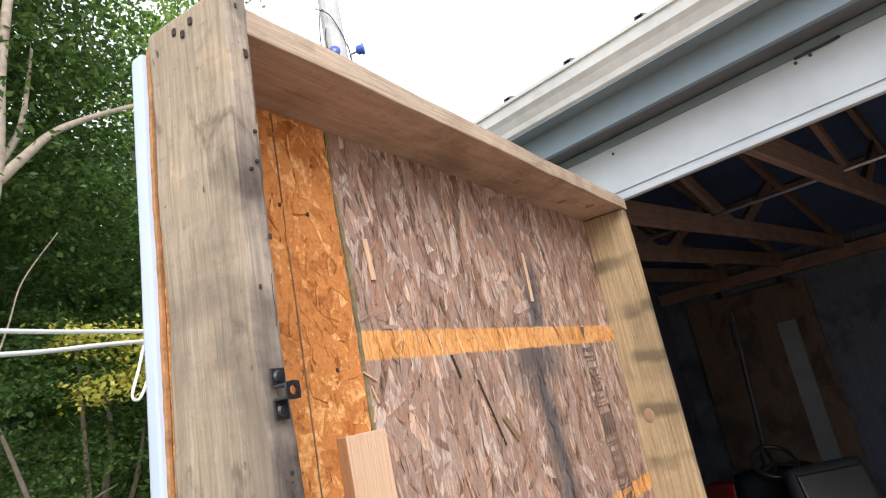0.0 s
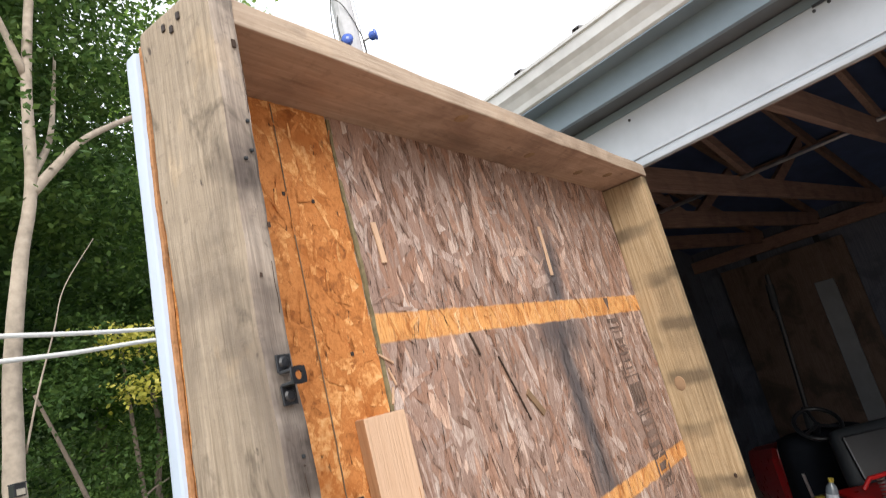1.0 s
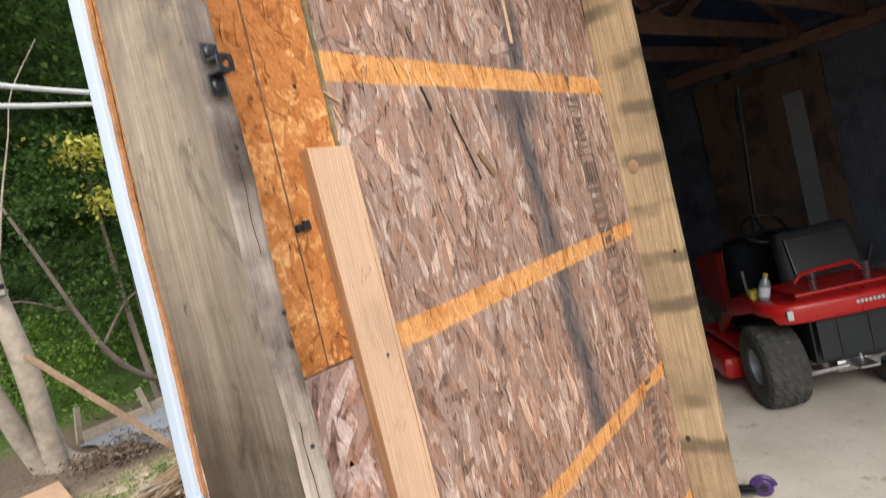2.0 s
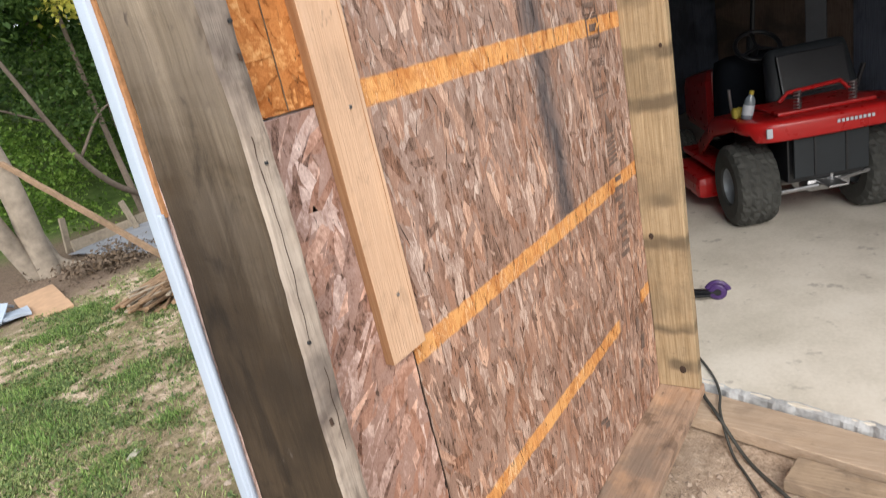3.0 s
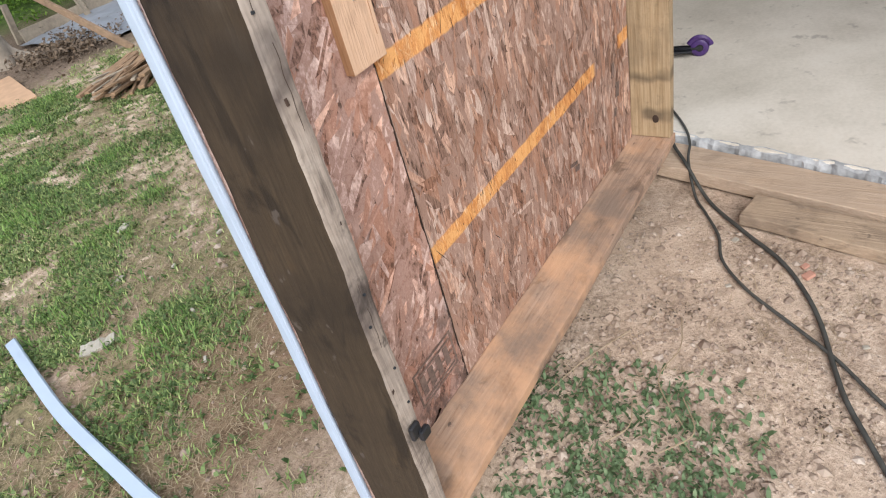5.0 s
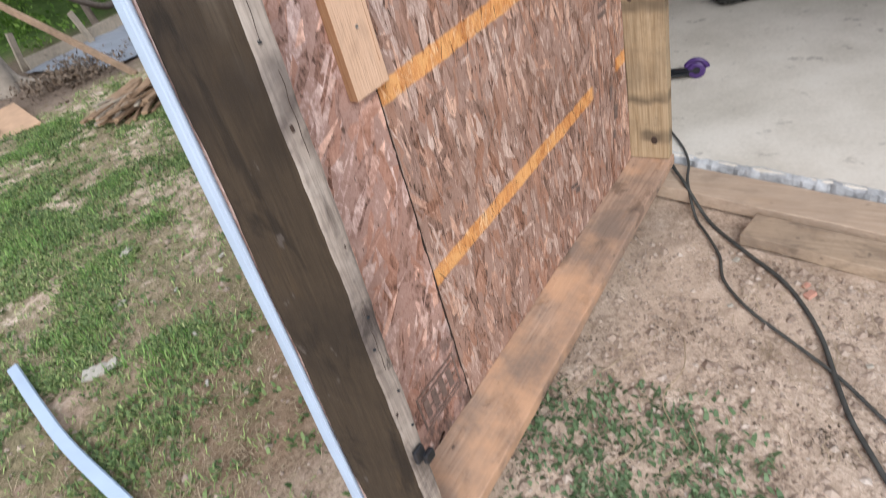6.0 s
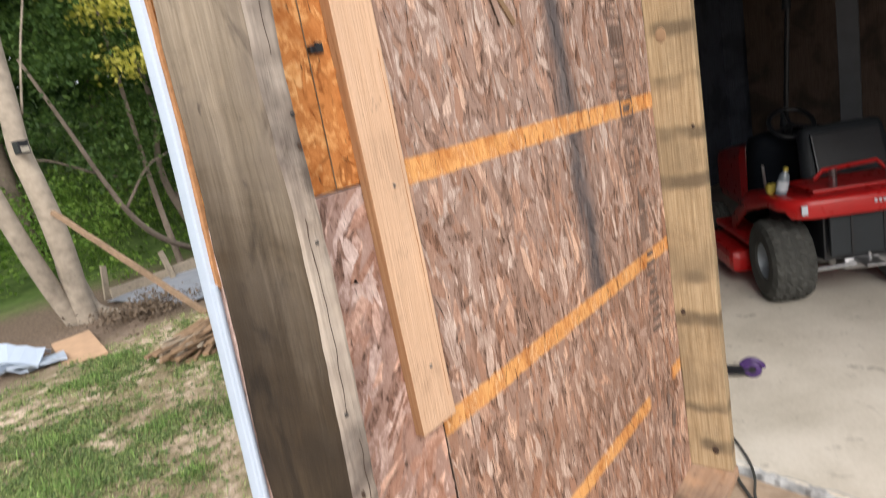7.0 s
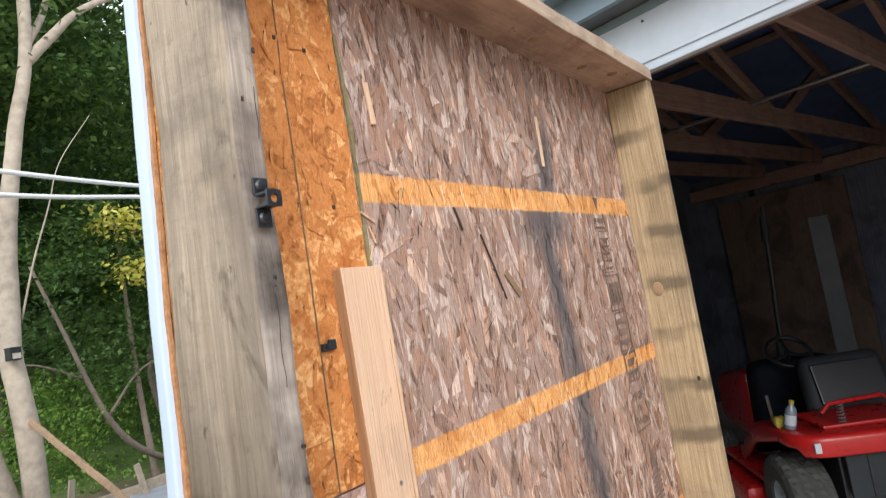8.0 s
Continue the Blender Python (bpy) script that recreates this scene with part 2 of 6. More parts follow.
M_STICK_SHADED = wood("weathered pine with side shade", "z", (0.34, 0.18, 0.09), (0.46, 0.27, 0.15), (0.3, 0.15, 0.07), 0.3, 0.0, False, 0.6)
M_VINYL = plain("white vinyl", (0.39, 0.46, 0.565), 0.35, 0.06, 14, bump=0.04, spec=0.5)
M_WHITE = plain("white painted metal", (0.40, 0.435, 0.48), 0.4, 0.14, 9, bump=0.05, spec=0.5)
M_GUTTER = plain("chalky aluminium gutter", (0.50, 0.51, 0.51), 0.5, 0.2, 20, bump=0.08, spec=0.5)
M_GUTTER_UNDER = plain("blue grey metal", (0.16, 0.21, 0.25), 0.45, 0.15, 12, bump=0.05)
M_SOFFIT = plain("soffit with shade in colour", (0.11, 0.125, 0.14), 0.7, 0.2, 15)
M_ROOF = plain("weathered roofing metal", (0.13, 0.12, 0.12), 0.6, 0.3, 20, metal=0.3)
# Roof underside and inner wall colours carry the garage's dimness and blue haze.
M_DECK = plain("roof underside with dimness in colour", (0.055, 0.08, 0.165), 0.9, 0.3, 8)
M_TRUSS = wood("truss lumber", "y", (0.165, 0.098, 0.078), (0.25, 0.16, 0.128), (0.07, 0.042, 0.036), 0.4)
M_INNER = wood("blue-black wall boards with haze in colour", "z", (0.075, 0.085, 0.115), (0.125, 0.14, 0.18), (0.04, 0.042, 0.05), 0.6, 0.0, False)
M_BLACK = plain("black painted steel", (0.012, 0.013, 0.016), 0.38, 0.4, 60, bump=0.1, spec=0.5)
M_PLASTIC = plain("matt black plastic", (0.006, 0.008, 0.012), 0.8, 0.3, 50, bump=0.1, spec=0.12)
M_STEEL = plain("worn steel", (0.42, 0.42, 0.43), 0.35, 0.25, 60, metal=0.9)
M_RED = plain("red enamel", (0.42, 0.012, 0.012), 0.3, 0.12, 18, bump=0.03, spec=0.5)
M_RUBBER = plain("dusty tyre rubber", (0.052, 0.053, 0.049), 0.85, 0.4, 40)
M_SEAT = plain("dark grey vinyl seat", (0.016, 0.02, 0.024), 0.65, 0.2, 60)
M_RIM = plain("grey wheel rim", (0.32, 0.35, 0.38), 0.45, 0.2, 30, metal=0.3)
M_INK = plain("faded black ink", (0.035, 0.028, 0.026), 0.8, 0.5, 200, bump=0.0)
M_SPLIT = plain("dark wood split", (0.045, 0.028, 0.02), 0.95, 0.4, 80, bump=0.0)
M_STAMP = plain("worn stamp ink", (0.16, 0.11, 0.09), 0.85, 0.6, 120, bump=0.0)
M_PURPLE = plain("purple plastic", (0.055, 0.026, 0.115), 0.4, 0.2, 30)
M_CABLE = plain("dusty black cable", (0.055, 0.055, 0.05), 0.65, 0.4, 50)
M_ROPE = plain("white rope", (0.72, 0.72, 0.70), 0.6, 0.1, 300)
M_BARK = plain("pale smooth bark", (0.31, 0.265, 0.215), 0.9, 0.45, 11, bump=0.5, dist=0.01)
M_BARK_DARK = plain("dark bark", (0.155, 0.125, 0.10), 0.95, 0.4, 22, bump=0.6, dist=0.01)
M_POLE = plain("grey utility pole", (0.42, 0.43, 0.45), 0.8, 0.2, 12)
M_BLUE = plain("blue glazed insulator", (0.035, 0.09, 0.38), 0.2, 0.2, 20, spec=0.6)
M_TARP = plain("dusty black sheeting", (0.24, 0.26, 0.30), 0.45, 0.2, 5, bump=0.15, dist=0.01)
M_GREYWOOD = plain("weathered grey board", (0.30, 0.25, 0.19), 0.9, 0.35, 25, bump=0.4)
# The plank is pale; its colour is darkened to stand in for low light.
M_DIMWOOD = plain("pale grey board darkened for dimness", (0.07, 0.075, 0.082), 0.8, 0.25, 12)
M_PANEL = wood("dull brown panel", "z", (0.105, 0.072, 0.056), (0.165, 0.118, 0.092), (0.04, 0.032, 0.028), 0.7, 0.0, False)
M_SPLITWOOD = plain("raw split wood", (0.23, 0.155, 0.10), 0.9, 0.4, 25, bump=0.4)
M_PLY = plain("tan plywood sheet", (0.42, 0.27, 0.17), 0.8, 0.25, 12)
M_SCRAP = plain("brown scrap wood", (0.25, 0.16, 0.095), 0.9, 0.45, 18, bump=0.4)
M_BRICK = plain("reddish stone chip", (0.42, 0.22, 0.16), 0.9, 0.3, 60)
M_GLASSY = plain("clear plastic bottle", (0.16, 0.19, 0.22), 0.12, 0.1, 20, spec=0.6)
M_LABEL_W = plain("pale label", (0.46, 0.50, 0.55), 0.6, 0.1, 40)
M_YELLOW = plain("yellow plastic", (0.36, 0.28, 0.04), 0.6, 0.2, 40)


def leaf_stuff(name, stops, trans=0.35):
    """Leaves: tone by leaf, some light passing through."""
    k = Nodes(name)
    rnd = k.n("NewGeometry").outputs["Random Per Island"]
    big = k.noise(k.coords(), 0.6, 3)
    f = k.math("ADD", k.math("MULTIPLY", rnd, 0.65), k.math("MULTIPLY", k.math("SUBTRACT", big, 0.3), 0.7))
    col = k.ramp(f, stops)
    k.done(col, 0.55, spec=0.3)
    tr, mx = k.n("BsdfTranslucent"), k.n("MixShader")
    k.link(col, tr.inputs[0])
    mx.inputs[0].default_value = trans
    k.link(k.b.outputs[0], mx.inputs[1])
    k.link(tr.outputs[0], mx.inputs[2])
    k.link(mx.outputs[0], k.t.nodes["Material Output"].inputs[0])
    return k.m


M_LEAF = leaf_stuff("green leaves", [(0.0, (0.03, 0.065, 0.018)), (0.45, (0.06, 0.12, 0.03)), (0.8, (0.12, 0.20, 0.05)), (1.0, (0.22, 0.30, 0.08))], 0.45)
M_LITTER = leaf_stuff("dead leaf litter", [(0.0, (0.05, 0.036, 0.026)), (1.0, (0.20, 0.145, 0.10))], 0.05)
M_LEAF_LIGHT = leaf_stuff("light green leaves", [(0.0, (0.05, 0.12, 0.02)), (0.5, (0.16, 0.29, 0.05)), (1.0, (0.34, 0.48, 0.11))], 0.5)
M_LEAF_DARK = leaf_stuff("dark green leaves", [(0.0, (0.02, 0.045, 0.015)), (0.6, (0.045, 0.095, 0.03)), (1.0, (0.09, 0.16, 0.045))], 0.4)
M_LEAF_YELLOW = leaf_stuff("yellow green leaves", [(0.0, (0.34, 0.37, 0.06)), (0.5, (0.64, 0.60, 0.13)), (1.0, (0.82, 0.76, 0.26))], 0.5)
M_GRASS = leaf_stuff("grass blades", [(0.0, (0.03, 0.055, 0.018)), (0.4, (0.14, 0.20, 0.055)), (0.7, (0.33, 0.40, 0.14)), (1.0, (0.62, 0.54, 0.32))], 0.15)
M_TUFT = leaf_stuff("fresh grass tufts", [(0.0, (0.05, 0.10, 0.025)), (0.5, (0.15, 0.27, 0.06)), (1.0, (0.34, 0.46, 0.14))], 0.25)
M_STRAW = leaf_stuff("dry straw", [(0.0, (0.22, 0.16, 0.10)), (1.0, (0.48, 0.38, 0.25))], 0.1)
M_HERB = leaf_stuff("broad green weeds", [(0.0, (0.03, 0.055, 0.018)), (0.5, (0.11, 0.17, 0.055)), (1.0, (0.30, 0.37, 0.14))], 0.25)
M_WEED = leaf_stuff("dull green weeds", [(0.0, (0.05, 0.085, 0.035)), (0.6, (0.12, 0.18, 0.085)), (1.0, (0.26, 0.33, 0.18))], 0.2)
M_FLAT = plain("pale flat stone", (0.36, 0.33, 0.275), 0.85, 0.35, 30, bump=0.5)
M_STONE = leaf_stuff("small stones", [(0.0, (0.18, 0.13, 0.10)), (0.7, (0.34, 0.26, 0.20)), (1.0, (0.54, 0.47, 0.41))], 0.0)


def earth():
    """Bare soil with grit, painted door shade, worn lawn and leaf mould under the trees."""
    k = Nodes("bare soil and worn lawn")
    o = k.coords()
    grit, big, mid = k.noise(o, 90.0, 5, 0.7), k.noise(o, 1.3, 4, 0.6), k.noise(o, 9.0, 5, 0.65)
    soil = k.ramp(k.math("ADD", k.math("MULTIPLY", grit, 0.5), k.math("MULTIPLY", mid, 0.5)),
                  [(0.36, (0.15, 0.105, 0.078)), (0.46, (0.42, 0.32, 0.24)), (0.55, (0.57, 0.445, 0.345)), (0.64, (0.76, 0.64, 0.53))])
    soil = k.mix(k.math("MULTIPLY", k.smooth(big, 0.45, 0.65), 0.5), soil, (0.58, 0.45, 0.345))
    damp = k.noise(o, 4.5, 5, 0.7, 0.6)
    soil = k.mix(k.math("MULTIPLY", k.smooth(damp, 0.5, 0.66), 0.75), soil, k.mix(1.0, soil, (0.68, 0.66, 0.65), "MULTIPLY"))
    sep = k.n("SeparateXYZ")
    k.link(o, sep.inputs[0])
    # Soil close behind the door is darkened: the door's shade put into colour.
    worn = k.math("ADD", sep.outputs[1], k.math("MULTIPLY", k.math("SUBTRACT", big, 0.5), 1.2))
    soil = k.mix(k.math("MULTIPLY", k.smooth(worn, -0.1, 0.6), k.smooth(worn, 2.3, 0.9)), soil, k.mix(1.0, soil, (0.43, 0.365, 0.31), "MULTIPLY"))
    y = k.math("ADD", sep.outputs[1], k.math("MULTIPLY", k.math("SUBTRACT", mid, 0.5), 1.0))
    lawn = k.ramp(k.noise(o, 30.0, 4, 0.7), [(0.3, (0.09, 0.085, 0.04)), (0.7, (0.30, 0.25, 0.14))])
    g = k.math("MULTIPLY", k.smooth(y, 0.3, 1.3), k.smooth(k.math("ADD", big, k.math("MULTIPLY", k.math("SUBTRACT", mid, 0.5), 1.6)), 0.66, 0.46))
    col = k.mix(k.math("MULTIPLY", g, 0.8), soil, lawn)
    mould = k.ramp(k.noise(o, 40.0, 5, 0.7), [(0.3, (0.07, 0.05, 0.038)), (0.7, (0.24, 0.18, 0.135))])
    col = k.mix(k.smooth(y, 4.75, 5.7), col, mould)
    meadow = k.ramp(k.noise(o, 5.0, 4), [(0.3, (0.06, 0.11, 0.03)), (0.7, (0.14, 0.21, 0.06))])
    col = k.mix(k.smooth(y, 7.9, 9.3), col, meadow)
    return k.done(col, 0.95, k.math("ADD", grit, k.math("MULTIPLY", mid, 1.5)), 0.7, 0.012, spec=0.15)


def concrete():
    k = Nodes("dusty concrete slab")
    o = k.coords()
    a, b, c = k.noise(o, 2.2, 5, 0.6), k.noise(o, 60.0, 4, 0.7), k.noise(o, 11.0, 4)
    col = k.ramp(k.math("ADD", k.math("MULTIPLY", a, 0.7), k.math("MULTIPLY", b, 0.3)), [(0.3, (0.48, 0.44, 0.37)), (0.55, (0.66, 0.61, 0.535)), (0.75, (0.74, 0.70, 0.63))])
    col = k.mix(k.math("MULTIPLY", k.smooth(c, 0.62, 0.72), 0.45), col, (0.2, 0.175, 0.15))
    return k.done(col, 0.75, b, 0.25, 0.003)


M_EARTH, M_CONCRETE = earth(), concrete()
M_CHIP = plain("chipped grey concrete edge", (0.36, 0.365, 0.37), 0.9, 0.6, 30, bump=0.8, dist=0.01)

# ---- mesh helpers ----
def link_mesh(name, me, material, parent=None, label=""):
    me.materials.append(material) if material else None
    ob = new(name, me)
    if parent:
        ob.parent = parent
    if label:
        ob["label"] = label
    return ob


def part(name, bm, material, parent=None, label="", smooth=False):
    """Links a bmesh as one mesh object, under a thing where one is given."""
    me = bpy.data.meshes.new(name)
    bmesh.ops.recalc_face_normals(bm, faces=bm.faces)
    bm.to_mesh(me)
    bm.free()
    if smooth:
        me.polygons.foreach_set("use_smooth", [True] * len(me.polygons))
    return link_mesh(name, me, material, parent, label)


def thing(name, label, category, group="", kind="", at=(0, 0, 0)):
    ob = new(name)
    ob.location = at
    ob.empty_display_size = 0.1
    return tagged(ob, label, category, group, kind)


def box(lo, hi, bevel=0.003, cuts=0, wobble=0.0, seed=0.0, f=None):
    """A box with rounded edges, cut along its longest side and made a little uneven. f maps its points."""
    bm = bmesh.new()
    bmesh.ops.create_cube(bm, size=1)
    lo, hi = Vector(lo), Vector(hi)
    size = hi - lo
    for v in bm.verts:
        v.co = Vector([lo[i] + (v.co[i] + 0.5) * size[i] for i in range(3)])
    ax = max(range(3), key=lambda i: size[i])
    if cuts:
        edges = [e for e in bm.edges if abs((e.verts[0].co - e.verts[1].co)[ax]) > size[ax] * 0.9]
        bmesh.ops.subdivide_edges(bm, edges=edges, cuts=cuts)
    if bevel:
        sharp = [e for e in bm.edges if len(e.link_faces) == 2 and e.calc_face_angle() > 0.5]
        bmesh.ops.bevel(bm, geom=sharp, offset=bevel, segments=2, affect="EDGES", profile=0.6)
    for v in bm.verts:
        if wobble:
            p = v.co * 6 + Vector((seed, seed, seed))
            d = noise.noise_vector(p) * wobble + noise.noise_vector(v.co * 40 + Vector((seed, 0, 0))) * wobble * 0.4
            d[ax] = 0
            v.co += d
        if f:
            v.co = f(v.co)
    return bm


def move(bm, m):
    bmesh.ops.transform(bm, matrix=m, verts=bm.verts)
    return bm


def lathe(profile, segments=24):
    """A body of revolution round z from (radius, height) pairs."""
    bm = bmesh.new()
    rings = []
    for r, z in profile:
        if r < 1e-5:
            rings.append([bm.verts.new((0, 0, z))])
        else:
            rings.append([bm.verts.new((r * math.cos(2 * math.pi * i / segments), r * math.sin(2 * math.pi * i / segments), z)) for i in range(segments)])
    for a, b in zip(rings, rings[1:]):
        for i in range(segments):
            j = (i + 1) % segments
            q = [a[i % len(a)], a[j % len(a)], b[j % len(b)], b[i % len(b)]]
            q = list(dict.fromkeys(q))
            if len(q) > 2:
                bm.faces.new(q)
    return bm


def tube(points, radii, segments=8, uneven=0.0, close=True):
    """A tapering tube through points."""
    pts = [Vector(p) for p in points]
    if isinstance(radii, (int, float)):
        radii = [radii] * len(pts)
    bm, rings = bmesh.new(), []
    up = Vector((0.13, 0.21, 0.97))
    for i, p in enumerate(pts):
        d = (pts[min(i + 1, len(pts) - 1)] - pts[max(i - 1, 0)]).normalized()
        s = d.cross(up)
        s = s.normalized() if s.length > 0.05 else d.cross(Vector((1, 0, 0))).normalized()
        w = d.cross(s)
        ring = []
        for j in range(segments):
            a = 2 * math.pi * j / segments
            r = radii[i] * (1 + uneven * noise.noise(Vector((p.x * 2 + math.cos(a), p.y * 2 + math.sin(a), p.z * 2))))
            ring.append(bm.verts.new(p + (s * math.cos(a) + w * math.sin(a)) * r))
        rings.append(ring)
    for a, b in zip(rings, rings[1:]):
        for j in range(segments):
            k = (j + 1) % segments
            bm.faces.new((a[j], a[k], b[k], b[j]))
    if close:
        bm.faces.new(rings[0][::-1])
        bm.faces.new(rings[-1])
    return bm


def spline(points, steps=6):
    """Points of a smooth line through the given ones."""
    P = [Vector(p) for p in points]
    P = [P[0] * 2 - P[1]] + P + [P[-1] * 2 - P[-2]]
    out = []
    for i in range(1, len(P) - 2):
        for s in range(steps):
            t = s / steps
            a, b, c, d = P[i - 1:i + 3]
            out.append(0.5 * (2 * b + (c - a) * t + (2 * a - 5 * b + 4 * c - d) * t * t + (3 * b - a - 3 * c + d) * t ** 3))
    return out + [P[-2]]


def soup(name, verts, faces, material, parent=None, label=""):
    me = bpy.data.meshes.new(name)
    me.from_pydata(verts, [], faces)
    me.update()
    return link_mesh(name, me, material, parent, label)


def join(*bms):
    """Several bmeshes as one."""
    out = bms[0]
    for b in bms[1:]:
        me = bpy.data.meshes.new("join")
        b.to_mesh(me)
        b.free()
        out.from_mesh(me)
        bpy.data.meshes.remove(me)
    return out


# ---- ground: one sheet out to the horizon ----
def ground_height(x, y):
    h = -0.035 + 0.03 * noise.noise(Vector((x * 0.6, y * 0.6, 3.1))) + 0.014 * noise.noise(Vector((x * 3.1, y * 3.1, 7.7)))
    if y > 8:
        h += min(6.0, (y - 8) ** 1.5 * 0.05)
    inside = max(0.0, min(1.0, (x - 1.2) / 0.5)) * max(0.0, min(1.0, (1.5 - y) / 1.0))
    return h * (1 - inside) - 0.07 * inside


def build_ground():
    def axis(lo, hi, near_lo, near_hi, step):
        near = list(np.arange(near_lo, near_hi, step))
        up, p, s = [], near_hi, step
        while p < hi:
            up.append(p)
            s *= 1.25
            p += s
        down, p, s = [], near_lo, step
        while p > lo:
            s *= 1.25
            p -= s
            down.append(p)
        return down[::-1] + near + up + [hi]
    xs, ys = axis(-400, 400, -1.5, 4.0, 0.06), axis(-400, 600, -2.0, 7.0, 0.06)
    verts = [(x, y, ground_height(x, y) + 0.010 * noise.noise(Vector((x * 14, y * 14, 0))) * (abs(x) < 5)) for y in ys for x in xs]
    w = len(xs)
    faces = [(j * w + i, j * w + i + 1, (j + 1) * w + i + 1, (j + 1) * w + i) for j in range(len(ys) - 1) for i in range(w - 1)]
    ob = soup("ground", verts, faces, M_EARTH)
    ob.data.polygons.foreach_set("use_smooth", [True] * len(ob.data.polygons))
    tagged(ob, "bare brown soil and worn patchy lawn", "ground", kind="structure")


build_ground()


# ---- the garage: a is metres along its front, c metres inwards ----
ANG = radians(-102.0)
AX, CX = Vector((math.cos(ANG), math.sin(ANG), 0)), Vector((-math.sin(ANG), math.cos(ANG), 0))
ORIGIN = Vector((1.72, -0.05, 0))
GM = Matrix.Translation(ORIGIN) @ Matrix(((AX.x, CX.x, 0, 0), (AX.y, CX.y, 0, 0), (0, 0, 1, 0), (0, 0, 0, 1)))


def gbox(lo, hi, **k):
    return move(box(lo, hi, **k), GM)


A0, A1, DEPTH, OPEN_W = -2.6, 5.0, 5.6, 4.4
SLAB_Z = 0.02


def build_garage():
    part("floor", gbox((A0, 0.04, -0.12), (A1, DEPTH + 0.1, SLAB_Z), bevel=0.006), M_CONCRETE)
    tagged(bpy.data.objects["floor"], "dusty pale concrete garage slab", "floor", kind="structure")
    edge = bmesh.new()
    pts_top, pts_front = [], []
    for i in range(361):
        a = -0.6 + i * 0.01
        j = 0.016 * noise.noise(Vector((a * 9, 0, 0))) + 0.012 * noise.noise(Vector((a * 31, 4, 0)))
        pts_top.append(edge.verts.new(GM @ Vector((a, 0.050 + j, SLAB_Z + 0.002))))
        pts_front.append(edge.verts.new(GM @ Vector((a, 0.030 + j, SLAB_Z - 0.008 + 0.01 * noise.noise(Vector((a * 17, 9, 0)))))))
    low = [edge.verts.new(v.co + Vector((-0.012, 0.003, -0.09))) for v in pts_front]
    for i in range(360):
        edge.faces.new((pts_top[i], pts_top[i + 1], pts_front[i + 1], pts_front[i]))
        edge.faces.new((pts_front[i], pts_front[i + 1], low[i + 1], low[i]))
    tagged(part("slab_trim", edge, M_CHIP), "chipped blue-grey concrete edge of the slab", "slab edge", kind="structure")
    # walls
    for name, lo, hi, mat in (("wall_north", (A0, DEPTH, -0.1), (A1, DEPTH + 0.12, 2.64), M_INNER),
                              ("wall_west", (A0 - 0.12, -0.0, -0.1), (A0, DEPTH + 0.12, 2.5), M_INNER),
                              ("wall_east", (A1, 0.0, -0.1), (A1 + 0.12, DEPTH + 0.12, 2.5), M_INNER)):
        tagged(part(name, gbox(lo, hi, bevel=0.0), mat), "boarded garage wall, dimness and haze in its blue-black colour", "wall", kind="structure")
    for name, a, b in (("wall_south", A0 - 0.12, -0.06), ("wall_front", OPEN_W, A1 + 0.12)):
        w = part(name, gbox((a, 0.0, -0.1), (b, 0.12, 2.49), bevel=0.0), M_VINYL)
        tagged(w, "white lapped siding on the garage front", "wall", kind="structure")
        for i in range(12):
            part("siding_board", move(box((a, -0.012, i * 0.2), (b, -0.002, i * 0.2 + 0.197), bevel=0.002), GM), M_VINYL, w)
    # header over the opening, wrapped in white metal
    h = thing("door_header", "white metal-wrapped header above the garage opening", "header", kind="structure")
    part("header_face", gbox((-0.45, -0.03, 2.305), (OPEN_W, 0.05, 2.480), bevel=0.002), M_WHITE, h)
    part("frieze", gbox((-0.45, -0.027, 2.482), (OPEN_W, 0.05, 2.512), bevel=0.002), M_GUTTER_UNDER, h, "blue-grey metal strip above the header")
    part("header_back", gbox((-0.05, 0.054, 2.325), (OPEN_W, 0.13, 2.50), bevel=0.002), M_TRUSS, h)
    part("drip_edge", gbox((-0.45, -0.042, 2.285), (OPEN_W, -0.014, 2.303), bevel=0.004), M_WHITE, h, "white folded bottom trim")
    part("bead", gbox((-0.45, -0.036, 2.318), (OPEN_W, -0.031, 2.330), bevel=0.002), M_WHITE, h)
    for a, zz in ((0.09, 2.456), (0.70, 2.465), (0.74, 2.468)):
        part("nail_head", move(lathe([(0.0, 0.002), (0.005, 0.001), (0.005, -0.003)], 10), GM @ pose(a, -0.031, zz, 90, 0, 0)), M_BLACK, h)
    part("torn_edge", gbox((0.70, -0.034, 2.474), (0.82, -0.031, 2.483), bevel=0.0, cuts=8, wobble=0.004), M_BLACK, h)
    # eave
    # Soffit colour is darkened for the shade under the eave.
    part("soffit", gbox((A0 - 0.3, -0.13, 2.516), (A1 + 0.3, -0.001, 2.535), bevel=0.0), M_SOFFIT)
    tagged(bpy.data.objects["soffit"], "soffit under the eave, its shade in the dark colour", "soffit", kind="structure")
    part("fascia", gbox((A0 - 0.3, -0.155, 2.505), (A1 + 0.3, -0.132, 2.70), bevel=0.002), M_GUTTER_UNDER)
    tagged(bpy.data.objects["fascia"], "blue-grey metal fascia board", "fascia", kind="structure")
    g = thing("gutter", "chalky light grey aluminium roof gutter along the eave", "gutter", kind="structure")
    prof = [(-0.158, 2.70), (-0.158, 2.605), (-0.165, 2.60), (-0.235, 2.60), (-0.243, 2.606), (-0.247, 2.625), (-0.262, 2.65), (-0.275, 2.665), (-0.277, 2.70), (-0.285, 2.703), (-0.285, 2.714), (-0.270, 2.714)]
    gb = bmesh.new()
    rows = []
